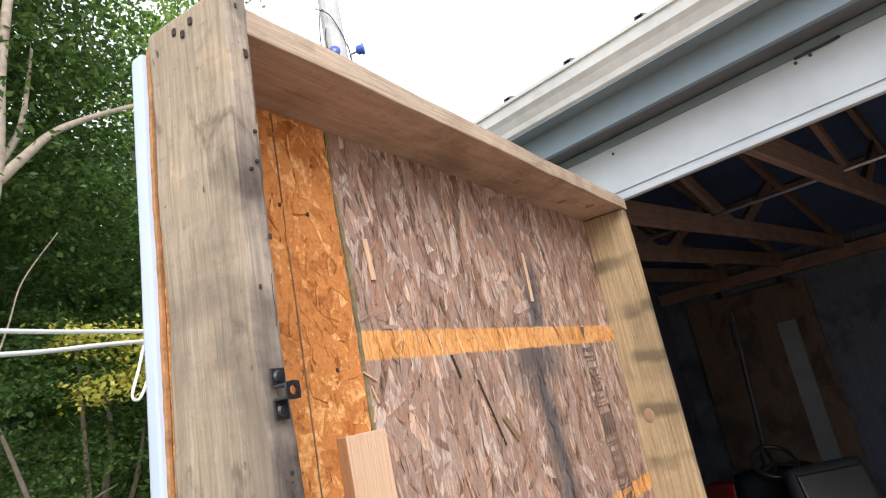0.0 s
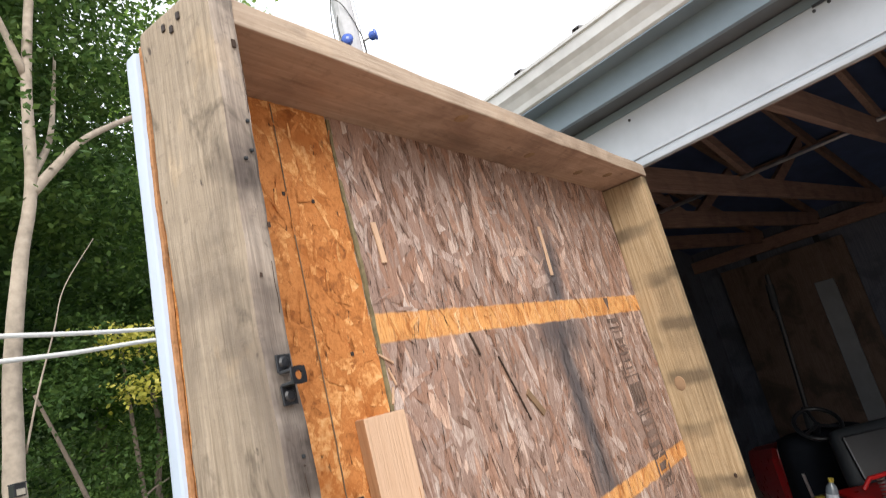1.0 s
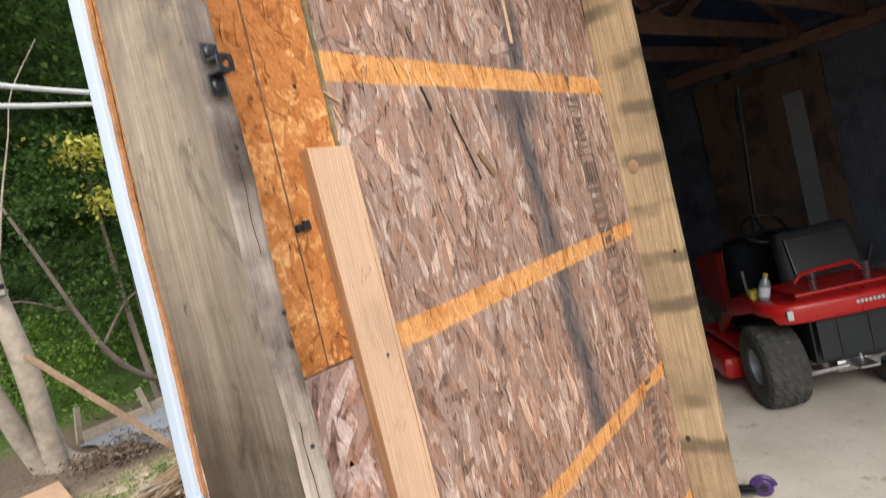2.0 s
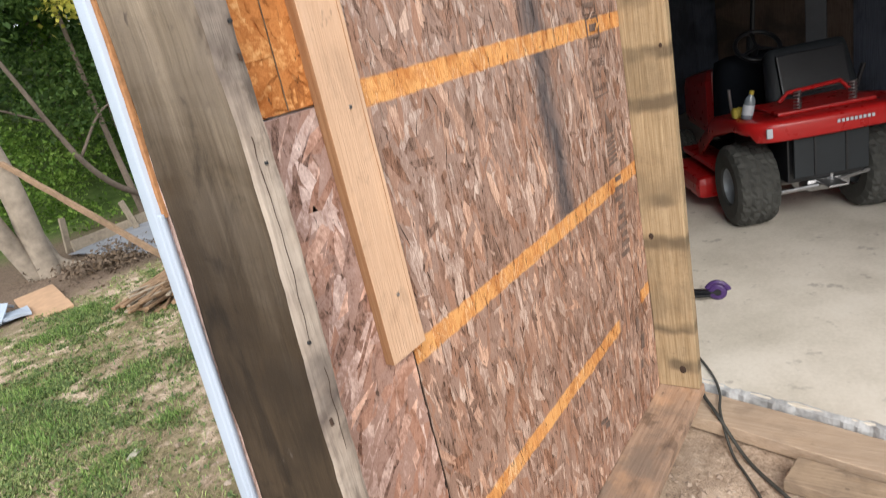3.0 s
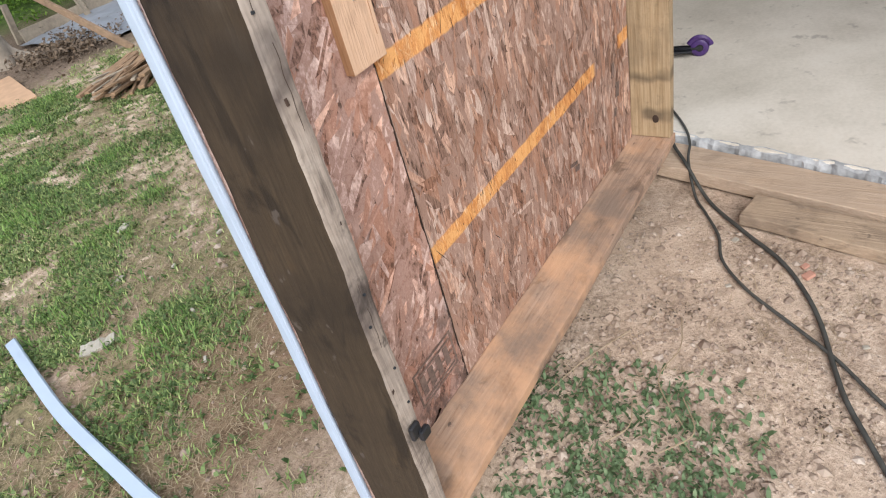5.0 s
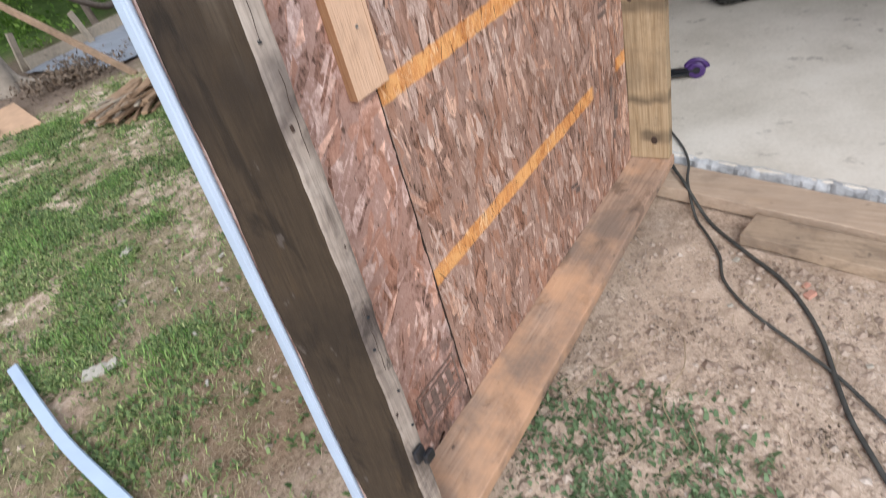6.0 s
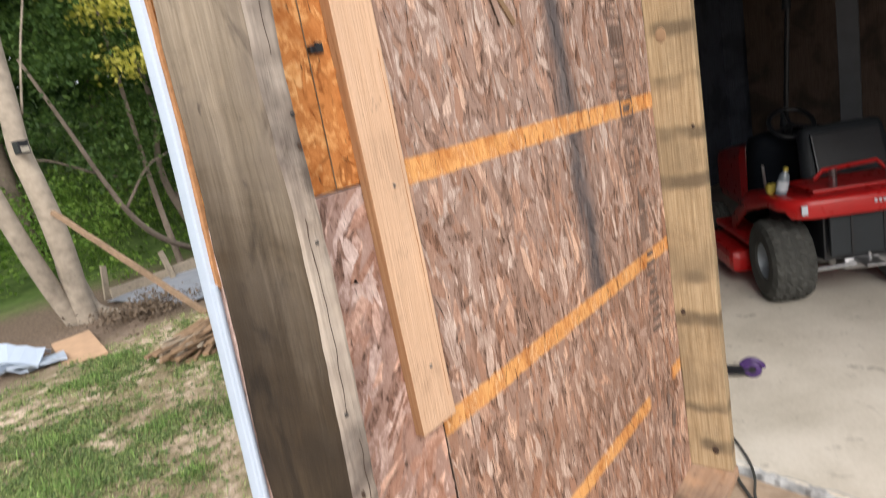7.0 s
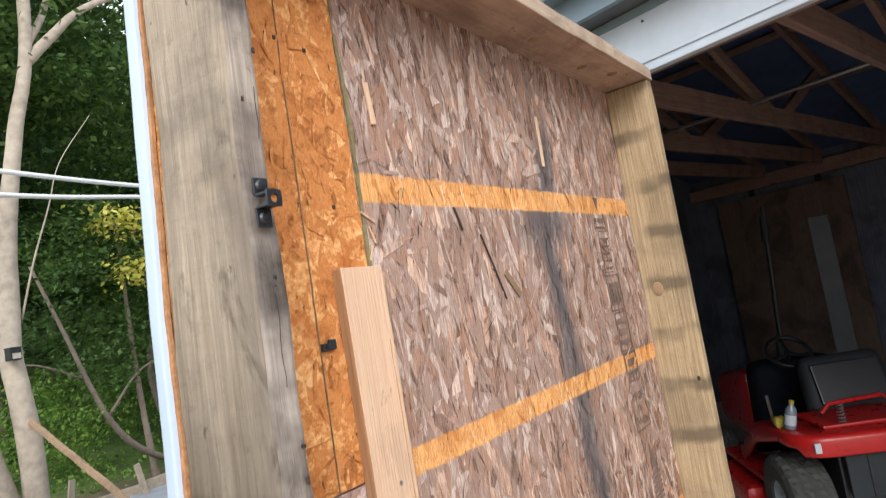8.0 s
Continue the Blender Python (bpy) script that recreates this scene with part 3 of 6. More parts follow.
    for i in range(41):
        a = A0 - 0.35 + (A1 - A0 + 0.7) * i / 40
        rows.append([gb.verts.new(GM @ Vector((a, c, z + 0.002 * noise.noise(Vector((a * 3, 0, 1)))))) for c, z in prof])
    for r, q in zip(rows, rows[1:]):
        for i in range(len(prof) - 1):
            gb.faces.new((r[i], q[i], q[i + 1], r[i + 1]))
    trough = part("trough", gb, M_GUTTER, g)
    sol = trough.modifiers.new("thickness", "SOLIDIFY")
    sol.thickness = 0.0015
    # Same gutter as the trough; the bottom's shade is painted with a darker metal.
    part("underside", gbox((A0 - 0.35, -0.236, 2.594), (A1 + 0.35, -0.157, 2.5985), bevel=0.0), M_GUTTER_UNDER, g, "gutter bottom, its shade in the blue-grey colour")
    # roof
    pitch = 0.30
    mid = DEPTH / 2
    r = thing("roof", "ribbed weathered metal roof of the garage", "roof", kind="structure")
    for side in (0, 1):
        bm = bmesh.new()
        cs = (-0.272, mid) if side == 0 else (DEPTH + 0.272, mid)
        zs = (2.700, 2.700 + pitch * (mid + 0.272))
        n = int((A1 - A0 + 0.7) / 0.265)
        rows = []
        for i in range(n + 1):
            a = -2.92 + i * 0.265
            for da, dz in ((0, 0), (0.13, 0), (0.137, 0.03), (0.158, 0.03), (0.165, 0)):
                rows.append([bm.verts.new(GM @ Vector((a + da, c, z + dz))) for c, z in zip(cs, zs)])
        for p, q in zip(rows, rows[1:]):
            bm.faces.new((p[0], q[0], q[1], p[1]))
        sheet = part("roof_sheet", bm, M_ROOF, r)
        sol = sheet.modifiers.new("thickness", "SOLIDIFY")
        sol.thickness, sol.offset = 0.004, 1
    c = bmesh.new()
    for lo, hi in (((A0 - 0.3, -0.12, 2.60), (A1 + 0.3, mid, 2.62)), ((A0 - 0.3, mid, 2.60), (A1 + 0.3, DEPTH + 0.2, 2.62))):
        b = box(lo, hi, bevel=0)
        for v in b.verts:
            v.co.z += pitch * (mid - abs(v.co.y - mid)) + 0.03
        c = join(c, b)
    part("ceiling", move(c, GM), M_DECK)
    tagged(bpy.data.objects["ceiling"], "underside of the roof, dimness and haze in its blue-black", "ceiling", kind="structure")
    for a, side in ((A0 - 0.06, 0), (A1 + 0.06, 1)):
        bm = bmesh.new()
        vs = [bm.verts.new((a + d, cc, z)) for d in (-0.05, 0.05) for cc, z in ((-0.02, 2.4), (DEPTH + 0.1, 2.4), (DEPTH + 0.1, 2.64), (mid, 2.66 + pitch * mid), (-0.02, 2.64))]
        bm.faces.new(vs[:5]); bm.faces.new(vs[5:])
        for i in range(5):
            j = (i + 1) % 5
            bm.faces.new((vs[i], vs[j], vs[j + 5], vs[i + 5]))
        tagged(part("wall_gable_1" if side else "wall_gable_2", move(bm, GM), M_INNER), "boarded gable of the garage, dimness in its blue-black colour", "wall", kind="structure")
    # plate beam along the back
    tagged(part("plate_beam", gbox((A0, DEPTH - 0.10, 2.38), (A1, DEPTH - 0.002, 2.52), bevel=0.004, cuts=6), M_TRUSS), "dark brown timber plate on the back wall", "beam", kind="structure")
    truss = None
    for a in (-1.72, -1.11, -0.50, 0.30, 0.95, 1.6, 2.2, 2.8, 3.4, 4.0):
        if truss is None:
            truss = thing("roof_truss", "dark brown timber roof truss above the garage", "truss", "roof trusses")
            part("chord", box((-0.02, 0.0, 2.48), (0.02, DEPTH - 0.11, 2.61), cuts=6, wobble=0.003), M_TRUSS, truss)
            for s in (0, 1):
                b = box((-0.02, 0.0, -0.045), (0.02, mid * math.sqrt(1 + pitch ** 2) - 0.03, 0.045), cuts=4)
                m = pose(0, 0.02, 2.57, math.degrees(math.atan(pitch)), 0, 0) if s == 0 else pose(0, DEPTH - 0.02, 2.57, math.degrees(math.atan(pitch)), 0, 180)
                part("rafter", move(b, m), M_TRUSS, truss)
            for c0, c1, z1 in ((2.70, 1.75, 3.0), (2.80, 3.75, 3.0)):
                l = math.hypot(c1 - c0, z1 - 2.55)
                part("web", move(box((-0.018, 0, -0.04), (0.018, l, 0.04), cuts=2), pose(0, c0, 2.55, math.degrees(math.atan2(z1 - 2.55, c1 - c0)), 0, 0)), M_TRUSS, truss)
            truss.matrix_world = GM @ pose(a, 0, 0)
        else:
            copy_thing(truss, GM @ pose(a, 0, 0))
    for i, c in enumerate((0.7, 1.5, 2.3, 3.3, 4.2)):
        z = 2.66 + pitch * (mid - abs(c - mid)) - 0.085
        tagged(part("purlin", gbox((A0, c - 0.04, z), (A1, c + 0.04, z + 0.036), bevel=0.003, cuts=4), M_TRUSS), "dim timber purlin under the roof", "purlin", "purlins", "structure")
    tagged(part("conduit", move(tube([(A0, 2.25, 2.60), (0, 2.25, 2.59), (A1, 2.25, 2.60)], 0.014, 8), GM), M_STEEL, smooth=True), "thin pale metal conduit under the roof trusses", "conduit")


build_garage()


# ---- the door: x along it from its free end, y = 0 the inner face of its boarding ----
def hang(p):
    """The free end hangs out of plumb: its foot swings out and the post is a little twisted."""
    w = max(0.0, min(1.0, 1 - p.x / 0.33))
    return Vector((p.x + w * (0.013 - 0.035 * (2.27 - p.z) - 0.16 * min(0.0, p.y) * max(0.3, min(1.0, (2.0 - p.z) / 0.7))), p.y, p.z))


X0, XR, ZB, ZT, DP = 0.0, 1.553, 0.075, 2.268, 0.145
DOOR = thing("garage_door", "open swinging garage door of lumber and strand board, seen from inside", "door", at=(1.60, 0.0, 0.0))


def dpart(name, bm, material, label="", parent=None):
    """A part of the door, or a part under a part."""
    ob = part(name, bm, material, None, label)
    ob.parent = parent or DOOR
    if not parent:
        ob.matrix_parent_inverse = Matrix.Translation(-DOOR.location)
    return ob


def strands(name, x0, x1, z0, z1, count, size, spread, lean, y, material, parent, label="", wide=1.0):
    """Overlapping wood strands pressed into the face of a board."""
    rng = random.Random(name + str(count))
    verts, faces = [], []
    for i in range(count):
        cx, cz = rng.uniform(x0, x1), rng.uniform(z0, z1)
        l, w = rng.uniform(*size), rng.uniform(0.009, 0.033) * wide
        if rng.random() < 0.3:
            l, w = l * 0.5, w * 0.6
        a = radians(90 + lean + (rng.gauss(0, spread) if rng.random() < 0.85 else rng.uniform(-90, 90)))
        ca, sa = math.cos(a), math.sin(a)
        t = y - 0.0004 - 0.0026 * rng.random()
        tx, tz = rng.uniform(-0.05, 0.05), rng.uniform(-0.012, 0.012)
        shape = ((-0.5, rng.uniform(-0.2, 0.2)), (-0.42 + rng.uniform(0, 0.2), -0.5), (0.4 - rng.uniform(0, 0.2), -0.5 + rng.uniform(0, 0.2)),
                 (0.5, rng.uniform(-0.3, 0.3)), (0.42 - rng.uniform(0, 0.25), 0.5), (-0.4 + rng.uniform(0, 0.2), 0.5 - rng.uniform(0, 0.2)))
        base = len(verts)
        for u, v in shape:
            dx, dz = u * l * ca - v * w * sa, u * l * sa + v * w * ca
            px, pz = min(max(cx + dx, x0), x1), min(max(cz + dz, z0), z1)
            verts.append(tuple(hang(Vector((px, max(min(t + dx * tx + dz * tz, y - 0.0003), y - 0.0038), pz)))))
        faces.append(tuple(range(base, base + 6)))
    ob = soup(name, verts, faces, material)
    ob.parent = parent
    return tagged(ob, label, kind="stuff")


def slivers(name, parent, x0, x1, z0, z1, count, seed):
    """Dark splits and gaps between strands."""
    rng = random.Random(seed)
    verts, faces = [], []
    for _ in range(count):
        x, z, l, w, a = rng.uniform(x0, x1), rng.uniform(z0, z1), min(0.11, 0.012 + rng.expovariate(1 / 0.025)), rng.uniform(0.0008, 0.003), radians(86 + rng.gauss(0, 17))
        ca, sa, i = math.cos(a), math.sin(a), len(verts)
        for u, v in ((-0.5, 0.0), (-0.1, -0.5), (0.5, 0.1), (0.1, 0.5)):
            verts.append(tuple(Vector((x + u * l * ca - v * w * sa, -0.0043, z + u * l * sa + v * w * ca))))
        faces.append((i, i + 1, i + 2, i + 3))
    ob = soup(name, verts, faces, M_SPLIT)
    ob.parent = parent
    return tagged(ob, "dark splits between the strands", kind="stuff")


def lifted_flakes(name, parent, x0, x1, z0, z1, count, seed, material):
    """Small strands torn half loose, one end standing off the face of the board."""
    rng = random.Random(seed)
    verts, faces = [], []
    for _ in range(count):
        x, z, l, w = rng.uniform(x0, x1), rng.uniform(z0, z1), rng.uniform(0.012, 0.055), rng.uniform(0.002, 0.009)
        a, lift, i = radians(88 + rng.gauss(0, 28)), rng.uniform(0.002, 0.009), len(verts)
        ca, sa = math.cos(a), math.sin(a)
        for u, v, k in ((-0.5, -0.5, 0.0), (-0.5, 0.4, 0.0), (0.0, -0.5, 0.3), (0.0, 0.5, 0.3), (0.5, -0.2, 1.0), (0.5, 0.25, 1.0)):
            px, pz = x + u * l * ca - v * w * sa, z + u * l * sa + v * w * ca
            verts.append(tuple(hang(Vector((min(max(px, x0), x1), -0.0042 - lift * k, pz)))))
        faces += [(i, i + 2, i + 3, i + 1), (i + 2, i + 4, i + 5, i + 3)]
    ob = soup(name, verts, faces, material)
    ob.parent = parent
    return tagged(ob, "curled flakes standing off the board", kind="stuff")


def build_door():
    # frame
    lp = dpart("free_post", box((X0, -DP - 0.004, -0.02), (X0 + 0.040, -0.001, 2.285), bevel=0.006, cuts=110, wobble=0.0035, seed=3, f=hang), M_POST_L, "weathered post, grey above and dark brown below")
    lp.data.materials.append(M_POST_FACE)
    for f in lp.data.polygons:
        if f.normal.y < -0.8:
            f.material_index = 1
    dpart("hinge_post", box((XR, -DP + 0.004, ZB + 0.04), (XR + 0.042, -0.001, ZT - 0.039), bevel=0.004, cuts=20, wobble=0.002, seed=5), M_POST_R, "yellow treated post with dark cross bands")
    top = dpart("top_rail", box((X0 + 0.056, -DP, ZT - 0.036), (XR + 0.044, -0.001, ZT + 0.002), bevel=0.003, cuts=30, wobble=0.003, seed=7,), M_TOP, "reddish brown rail")
    top.data.materials.append(M_TOP_EDGE)
    for f in top.data.polygons:
        if f.normal.y < -0.4:
            f.material_index = 1
    bot = dpart("bottom_rail", box((X0 + 0.018, -DP - 0.002, ZB), (XR + 0.046, -0.001, ZB + 0.038), bevel=0.005, cuts=30, wobble=0.003, seed=9), M_BOTTOM, "dusty orange-brown rail")
    for v in bot.data.vertices:
        f = max(0.0, 1 - v.co.x / 1.6)
        v.co.z += 0.012 * f - 0.035 * f * (v.co.y < -0.07)
    # boarding
    sheet = dpart("strand_board_sheet", box((0.334, 0.0, ZB - 0.03), (XR + 0.04, 0.011, ZT), bevel=0.0, cuts=10), M_OSB, "weathered strand board with orange batten lines")
    strands("strand", 0.335, XR - 0.001, ZB - 0.02, ZT - 0.012, 7800, (0.055, 0.15), 15, 4, 0.0, M_OSB, sheet)
    lifted_flakes("lifted_flake", sheet, 0.345, XR - 0.01, ZB + 0.06, ZT - 0.06, 420, 31, M_OSB)
    slivers("dark_sliver", sheet, 0.34, XR - 0.01, ZB + 0.02, ZT - 0.06, 760, 21)
    up = dpart("strand_board_strip", box((0.004, 0.0, 1.402), (0.332, 0.0105, ZT), bevel=0.0, cuts=6, f=hang), M_OSB_FRESH, "unweathered orange strand board strip")
    strands("strand", 0.036, 0.331, 1.403, ZT - 0.008, 1000, (0.04, 0.14), 50, 30, 0.0, M_OSB_FRESH, up, wide=1.5)
    lifted_flakes("lifted_flake", up, 0.05, 0.33, 1.42, ZT - 0.06, 90, 32, M_OSB_FRESH)
    low = dpart("strand_board_offcut", box((0.004, 0.0, ZB - 0.09), (0.3285, 0.0105, 1.399), bevel=0.0, cuts=6, f=hang), M_OSB_LOW, "pinkish weathered strand board offcut")
    strands("strand", 0.036, 0.3285, ZB - 0.08, 1.398, 760, (0.12, 0.30), 22, -32, 0.0, M_OSB_LOW, low, wide=1.4)
    dpart("seam_backing", box((0.322, 0.0085, ZB - 0.03), (0.342, 0.0125, ZT), bevel=0), M_INK)
    dpart("seam_gap", box((0.3300, -0.0030, ZB - 0.03), (0.3319, 0.006, 1.72), bevel=0.0, cuts=70, wobble=0.0014), M_SPLIT)
    dpart("seam_filler", box((0.3320, -0.0040, 1.70), (0.3390, 0.008, ZT - 0.04), bevel=0.0, cuts=110, wobble=0.005), plain("mossy torn edge", (0.20, 0.165, 0.09), 0.95, 0.5, 120), "frayed grey-green board edge")
    for x, z, l, a in ((0.345, 1.80, 0.05, 30), (0.35, 1.77, 0.045, 70), (0.342, 1.74, 0.04, 110), (0.347, 1.70, 0.03, 40)):
        dpart("splinter", box((-l / 3, -0.006, -0.0018), (l / 3, -0.003, 0.0018), bevel=0.0005, cuts=3, wobble=0.002, f=lambda p, x=x, z=z, a=a: Vector((x, 0, z)) + Euler((0, radians(a), 0)).to_matrix() @ p), M_STICK)
    # chalk line on the orange strip
    dpart("chalk_line", box((0.2080, -0.0046, 1.404), (0.2101, -0.0040, ZT - 0.04), bevel=0.0, cuts=80, wobble=0.0013, f=hang), plain("pencil grey line", (0.15, 0.10, 0.06), 0.9, 0.6, 60))
    # lone strands torn loose
    for x, z, l, w, a, m in ((1.014, 2.005, 0.13, 0.012, 3, M_STICK), (0.392, 2.00, 0.075, 0.012, -4, M_STICK), (0.70, 1.70, 0.15, 0.0028, -22, M_SPLIT), (0.60, 1.80, 0.05, 0.004, -20, M_SPLIT), (0.765, 1.66, 0.07, 0.015, -40, M_SCRAP)):
        dpart("loose_strand", box((-w / 2, -0.0065, -l / 2), (w / 2, -0.003, l / 2), bevel=0.001, cuts=3, wobble=0.002, f=lambda p, x=x, z=z, a=a: Vector((x, 0, z)) + Euler((0, radians(a), 0)).to_matrix() @ p), m)
    # outer skin
    dpart("board_edge", box((-0.001, 0.0, 1.325), (0.0035, 0.0066, 2.268), bevel=0.0, cuts=60, wobble=0.003, f=hang), M_OSB_EDGE, "rough orange strand board edge")
    skin = dpart("vinyl_skin", box((-0.004, 0.013, 0.0), (XR + 0.04, 0.024, 2.264), bevel=0.002, cuts=4, f=hang), M_VINYL, "white vinyl outer cladding")
    dpart("corner_trim", box((-0.007, 0.007, 0.0), (0.03, 0.034, 2.262), bevel=0.006, cuts=30, wobble=0.002, f=hang), M_VINYL, "white vinyl corner trim")
    dpart("trim_lip", box((-0.0075, -0.0012, 0.0), (-0.0015, 0.0068, 1.33), bevel=0.002, cuts=20, wobble=0.001, f=hang), M_VINYL, "blue-white trim lip")
    # batten of new pine
    st = dpart("pine_batten", box((0.250, -0.0225, 0.960), (0.341, -0.0025, 1.717), bevel=0.002, cuts=12, wobble=0.0012, f=lambda p: p + Vector((0.009 * (1.717 - p.z) / 0.757, 0, 0))), M_STICK, "clean new pine batten screwed upright")
    st.data.materials.append(M_STICK_SHADED)
    # Batten sides get a darker pine: weathering plus their shade painted in.
    for f in st.data.polygons:
        if abs(f.normal.x) > 0.6:
            f.material_index = 1
    dpart("crack", box((0.331, -0.0232, 1.0), (0.3318, -0.0222, 1.60), bevel=0, cuts=60, wobble=0.002, f=lambda p: p + Vector((0.009 * (1.717 - p.z) / 0.757, 0, 0))), M_STICK_SHADED, "", st)
    for z in (1.07, 1.386):
        dpart("screw_head", box((-0.003, -0.0242, -0.003), (0.003, -0.0222, 0.003), bevel=0.0008, f=lambda p, z=z: p + Vector((0.308, 0, z))), M_STEEL, "", st)


build_door()


def build_keeper():
    """The black latch keeper on the free post: two tabs with screws and a raised loop with a hole."""
    mid = Vector((0.021, -DP - 0.010, 1.777))
    small = lambda p: hang(mid + (p - mid) * 0.82)
    k = dpart("latch_keeper", box((0.007, -DP - 0.0115, 1.786), (0.030, -DP - 0.0085, 1.810), bevel=0.001, f=small), M_BLACK, "black steel latch keeper with two screws")
    dpart("tab", box((0.007, -DP - 0.0115, 1.744), (0.030, -DP - 0.0085, 1.770), bevel=0.001, f=small), M_BLACK, "", k)
    y = -DP - 0.010
    for z0, z1 in ((1.788, 1.784), (1.768, 1.772)):
        dpart("riser", box((0.008, y - 0.0235, min(z0, z1)), (0.029, y, max(z0, z1)), bevel=0.001, f=small), M_BLACK, "", k)
    loop = bmesh.new()
    c, n, th = Vector((0.0185, y - 0.0235, 1.778)), 32, 0.0016
    ring = []
    for outer, d in ((1, -th), (1, th), (0, th), (0, -th)):
        row = []
        for i in range(n):
            u, v = math.cos(2 * math.pi * i / n), math.sin(2 * math.pi * i / n)
            r = 0.0118 / max(abs(u), abs(v)) ** 0.75 if outer else 0.0062
            row.append(loop.verts.new(c + Vector((u * r, d, v * r))))
        ring.append(row)
    for p, q in zip(ring, ring[1:] + ring[:1]):
        for i in range(n):
            j = (i + 1) % n
            loop.faces.new((p[i], p[j], q[j], q[i]))
    for v in loop.verts:
        v.co = small(v.co)
    dpart("loop", loop, M_BLACK, "", k)
    for z in (1.799, 1.756):
        s = move(lathe([(0.0, 0.003), (0.006, 0.0025), (0.0085, 0.0), (0.0085, -0.002)], 16), Matrix.Translation((0.018, -DP - 0.0125, z)) @ pose(0, 0, 0, 90, 0, 0))
        for v in s.verts:
            v.co = small(v.co)
        dpart("screw", s, M_BLACK, "", k)


build_keeper()


# ---- ink stamps on the boarding ----
def ink_text(words, x, z, size, parent, slant=0.0):
    cu = bpy.data.curves.new("stamp", "FONT")
    cu.body, cu.size, cu.align_x, cu.align_y = words, size, "CENTER", "CENTER"
    ob = bpy.data.objects.new("stamp", cu)
    me = bpy.data.meshes.new_from_object(ob)
    bpy.data.objects.remove(ob)
    m = pose(x, -0.0045, z, 90, slant, 0)
    for v in me.vertices:
        v.co = m @ v.co
    link_mesh("stamp", me, M_STAMP, parent)


def ink_bar(x0, x1, z0, z1, parent, slant=0.0, f=None):
    c = Vector(((x0 + x1) / 2, 0, (z0 + z1) / 2))
    r = Euler((0, radians(slant), 0)).to_matrix()
    bm = box((x0 - c.x, -0.0047, z0 - c.z), (x1 - c.x, -0.0042, z1 - c.z), bevel=0, cuts=6, wobble=0.0012, f=lambda p: c + r @ p)
    part("stamp_bar", bm, M_STAMP, parent)


def ink_frame(x0, x1, z0, z1, parent, w=0.003):
    for a in ((x0, x1, z0, z0 + w), (x0, x1, z1 - w, z1), (x0, x0 + w, z0, z1), (x1 - w, x1, z0, z1)):
        ink_bar(*a, parent)


def build_stamps():
    s = bpy.data.objects["strand_board_sheet"]
    ink_text("2000", 1.338, 1.352, 0.042, s, 4)
    for w, z in (("MADE", 1.298), ("IN", 1.265), ("CANADA", 1.23)):
        ink_text(w, 1.342, z, 0.027 if w == "CANADA" else 0.031, s, 4)
    ink_bar(1.392, 1.395, 1.21, 1.315, s)
    ink_bar(1.292, 1.395, 1.206, 1.210, s)
    ink_bar(1.290, 1.293, 1.21, 1.27, s)
    # the long upper stamp
    ink_bar(1.268, 1.336, 1.800, 1.812, s)
    ink_bar(1.268, 1.336, 1.783, 1.788, s)
    ink_frame(1.278, 1.345, 1.655, 1.775, s, 0.002)
    for i in range(5):
        ink_bar(1.285, 1.338, 1.665 + i * 0.021, 1.671 + i * 0.021, s)
    ink_frame(1.272, 1.368, 1.545, 1.648, s, 0.004)
    for i in range(4):
        ink_bar(1.282 + i * 0.02, 1.296 + i * 0.02, 1.56 + 0.008 * (i % 2), 1.625, s)
    ink_frame(1.285, 1.372, 1.43, 1.54, s, 0.003)
    for i in range(3):
        ink_bar(1.296, 1.36, 1.448 + i * 0.03, 1.462 + i * 0.03, s)
    ink_frame(1.292, 1.382, 1.365, 1.425, s, 0.007)
    ink_bar(1.315, 1.365, 1.385, 1.405, s)
    tri = bmesh.new()
    pts = [(1.300, 1.835), (1.316, 1.872), (1.284, 1.872)]
    for y in (-0.0047, -0.0043):
        tri.faces.new([tri.verts.new(Vector((x, y, z))) for x, z in pts])
    part("stamp_mark", tri, M_STAMP, s)
    tri = bmesh.new()
    for y in (-0.0047, -0.0043):
        tri.faces.new([tri.verts.new(Vector((x, y, z))) for x, z in ((1.345, 1.09), (1.395, 1.09), (1.352, 1.165))])
    part("stamp_mark", tri, M_STAMP, s)
    for i in range(6):
        ink_bar(1.335, 1.40, 1.00 + i * 0.014, 1.008 + i * 0.014, s, -3)
    for i in range(9):
        ink_bar(1.345 + 0.01 * (i % 3), 1.41 + 0.008 * (i % 2), 0.70 + i * 0.03, 0.715 + i * 0.03, s, 2)
    for x, z, w, h in ((1.40, 0.44, 0.02, 0.05), (1.43, 0.36, 0.03, 0.05), (1.40, 0.29, 0.02, 0.03), (1.05, 0.30, 0.05, 0.012), (1.07, 0.275, 0.03, 0.02)):
        ink_bar(x - w / 2, x + w / 2, z - h / 2, z + h / 2, s, 14)
    low = bpy.data.objects["strand_board_offcut"]
    ink_frame(0.155, 0.31, 0.195, 0.305, low, 0.006)
    for i in range(4):
        ink_bar(0.172 + i * 0.032, 0.190 + i * 0.032, 0.222, 0.278, low)
    for i in range(3):
        ink_bar(0.17, 0.30, 0.207 + i * 0.038, 0.213 + i * 0.038, low)


build_stamps()


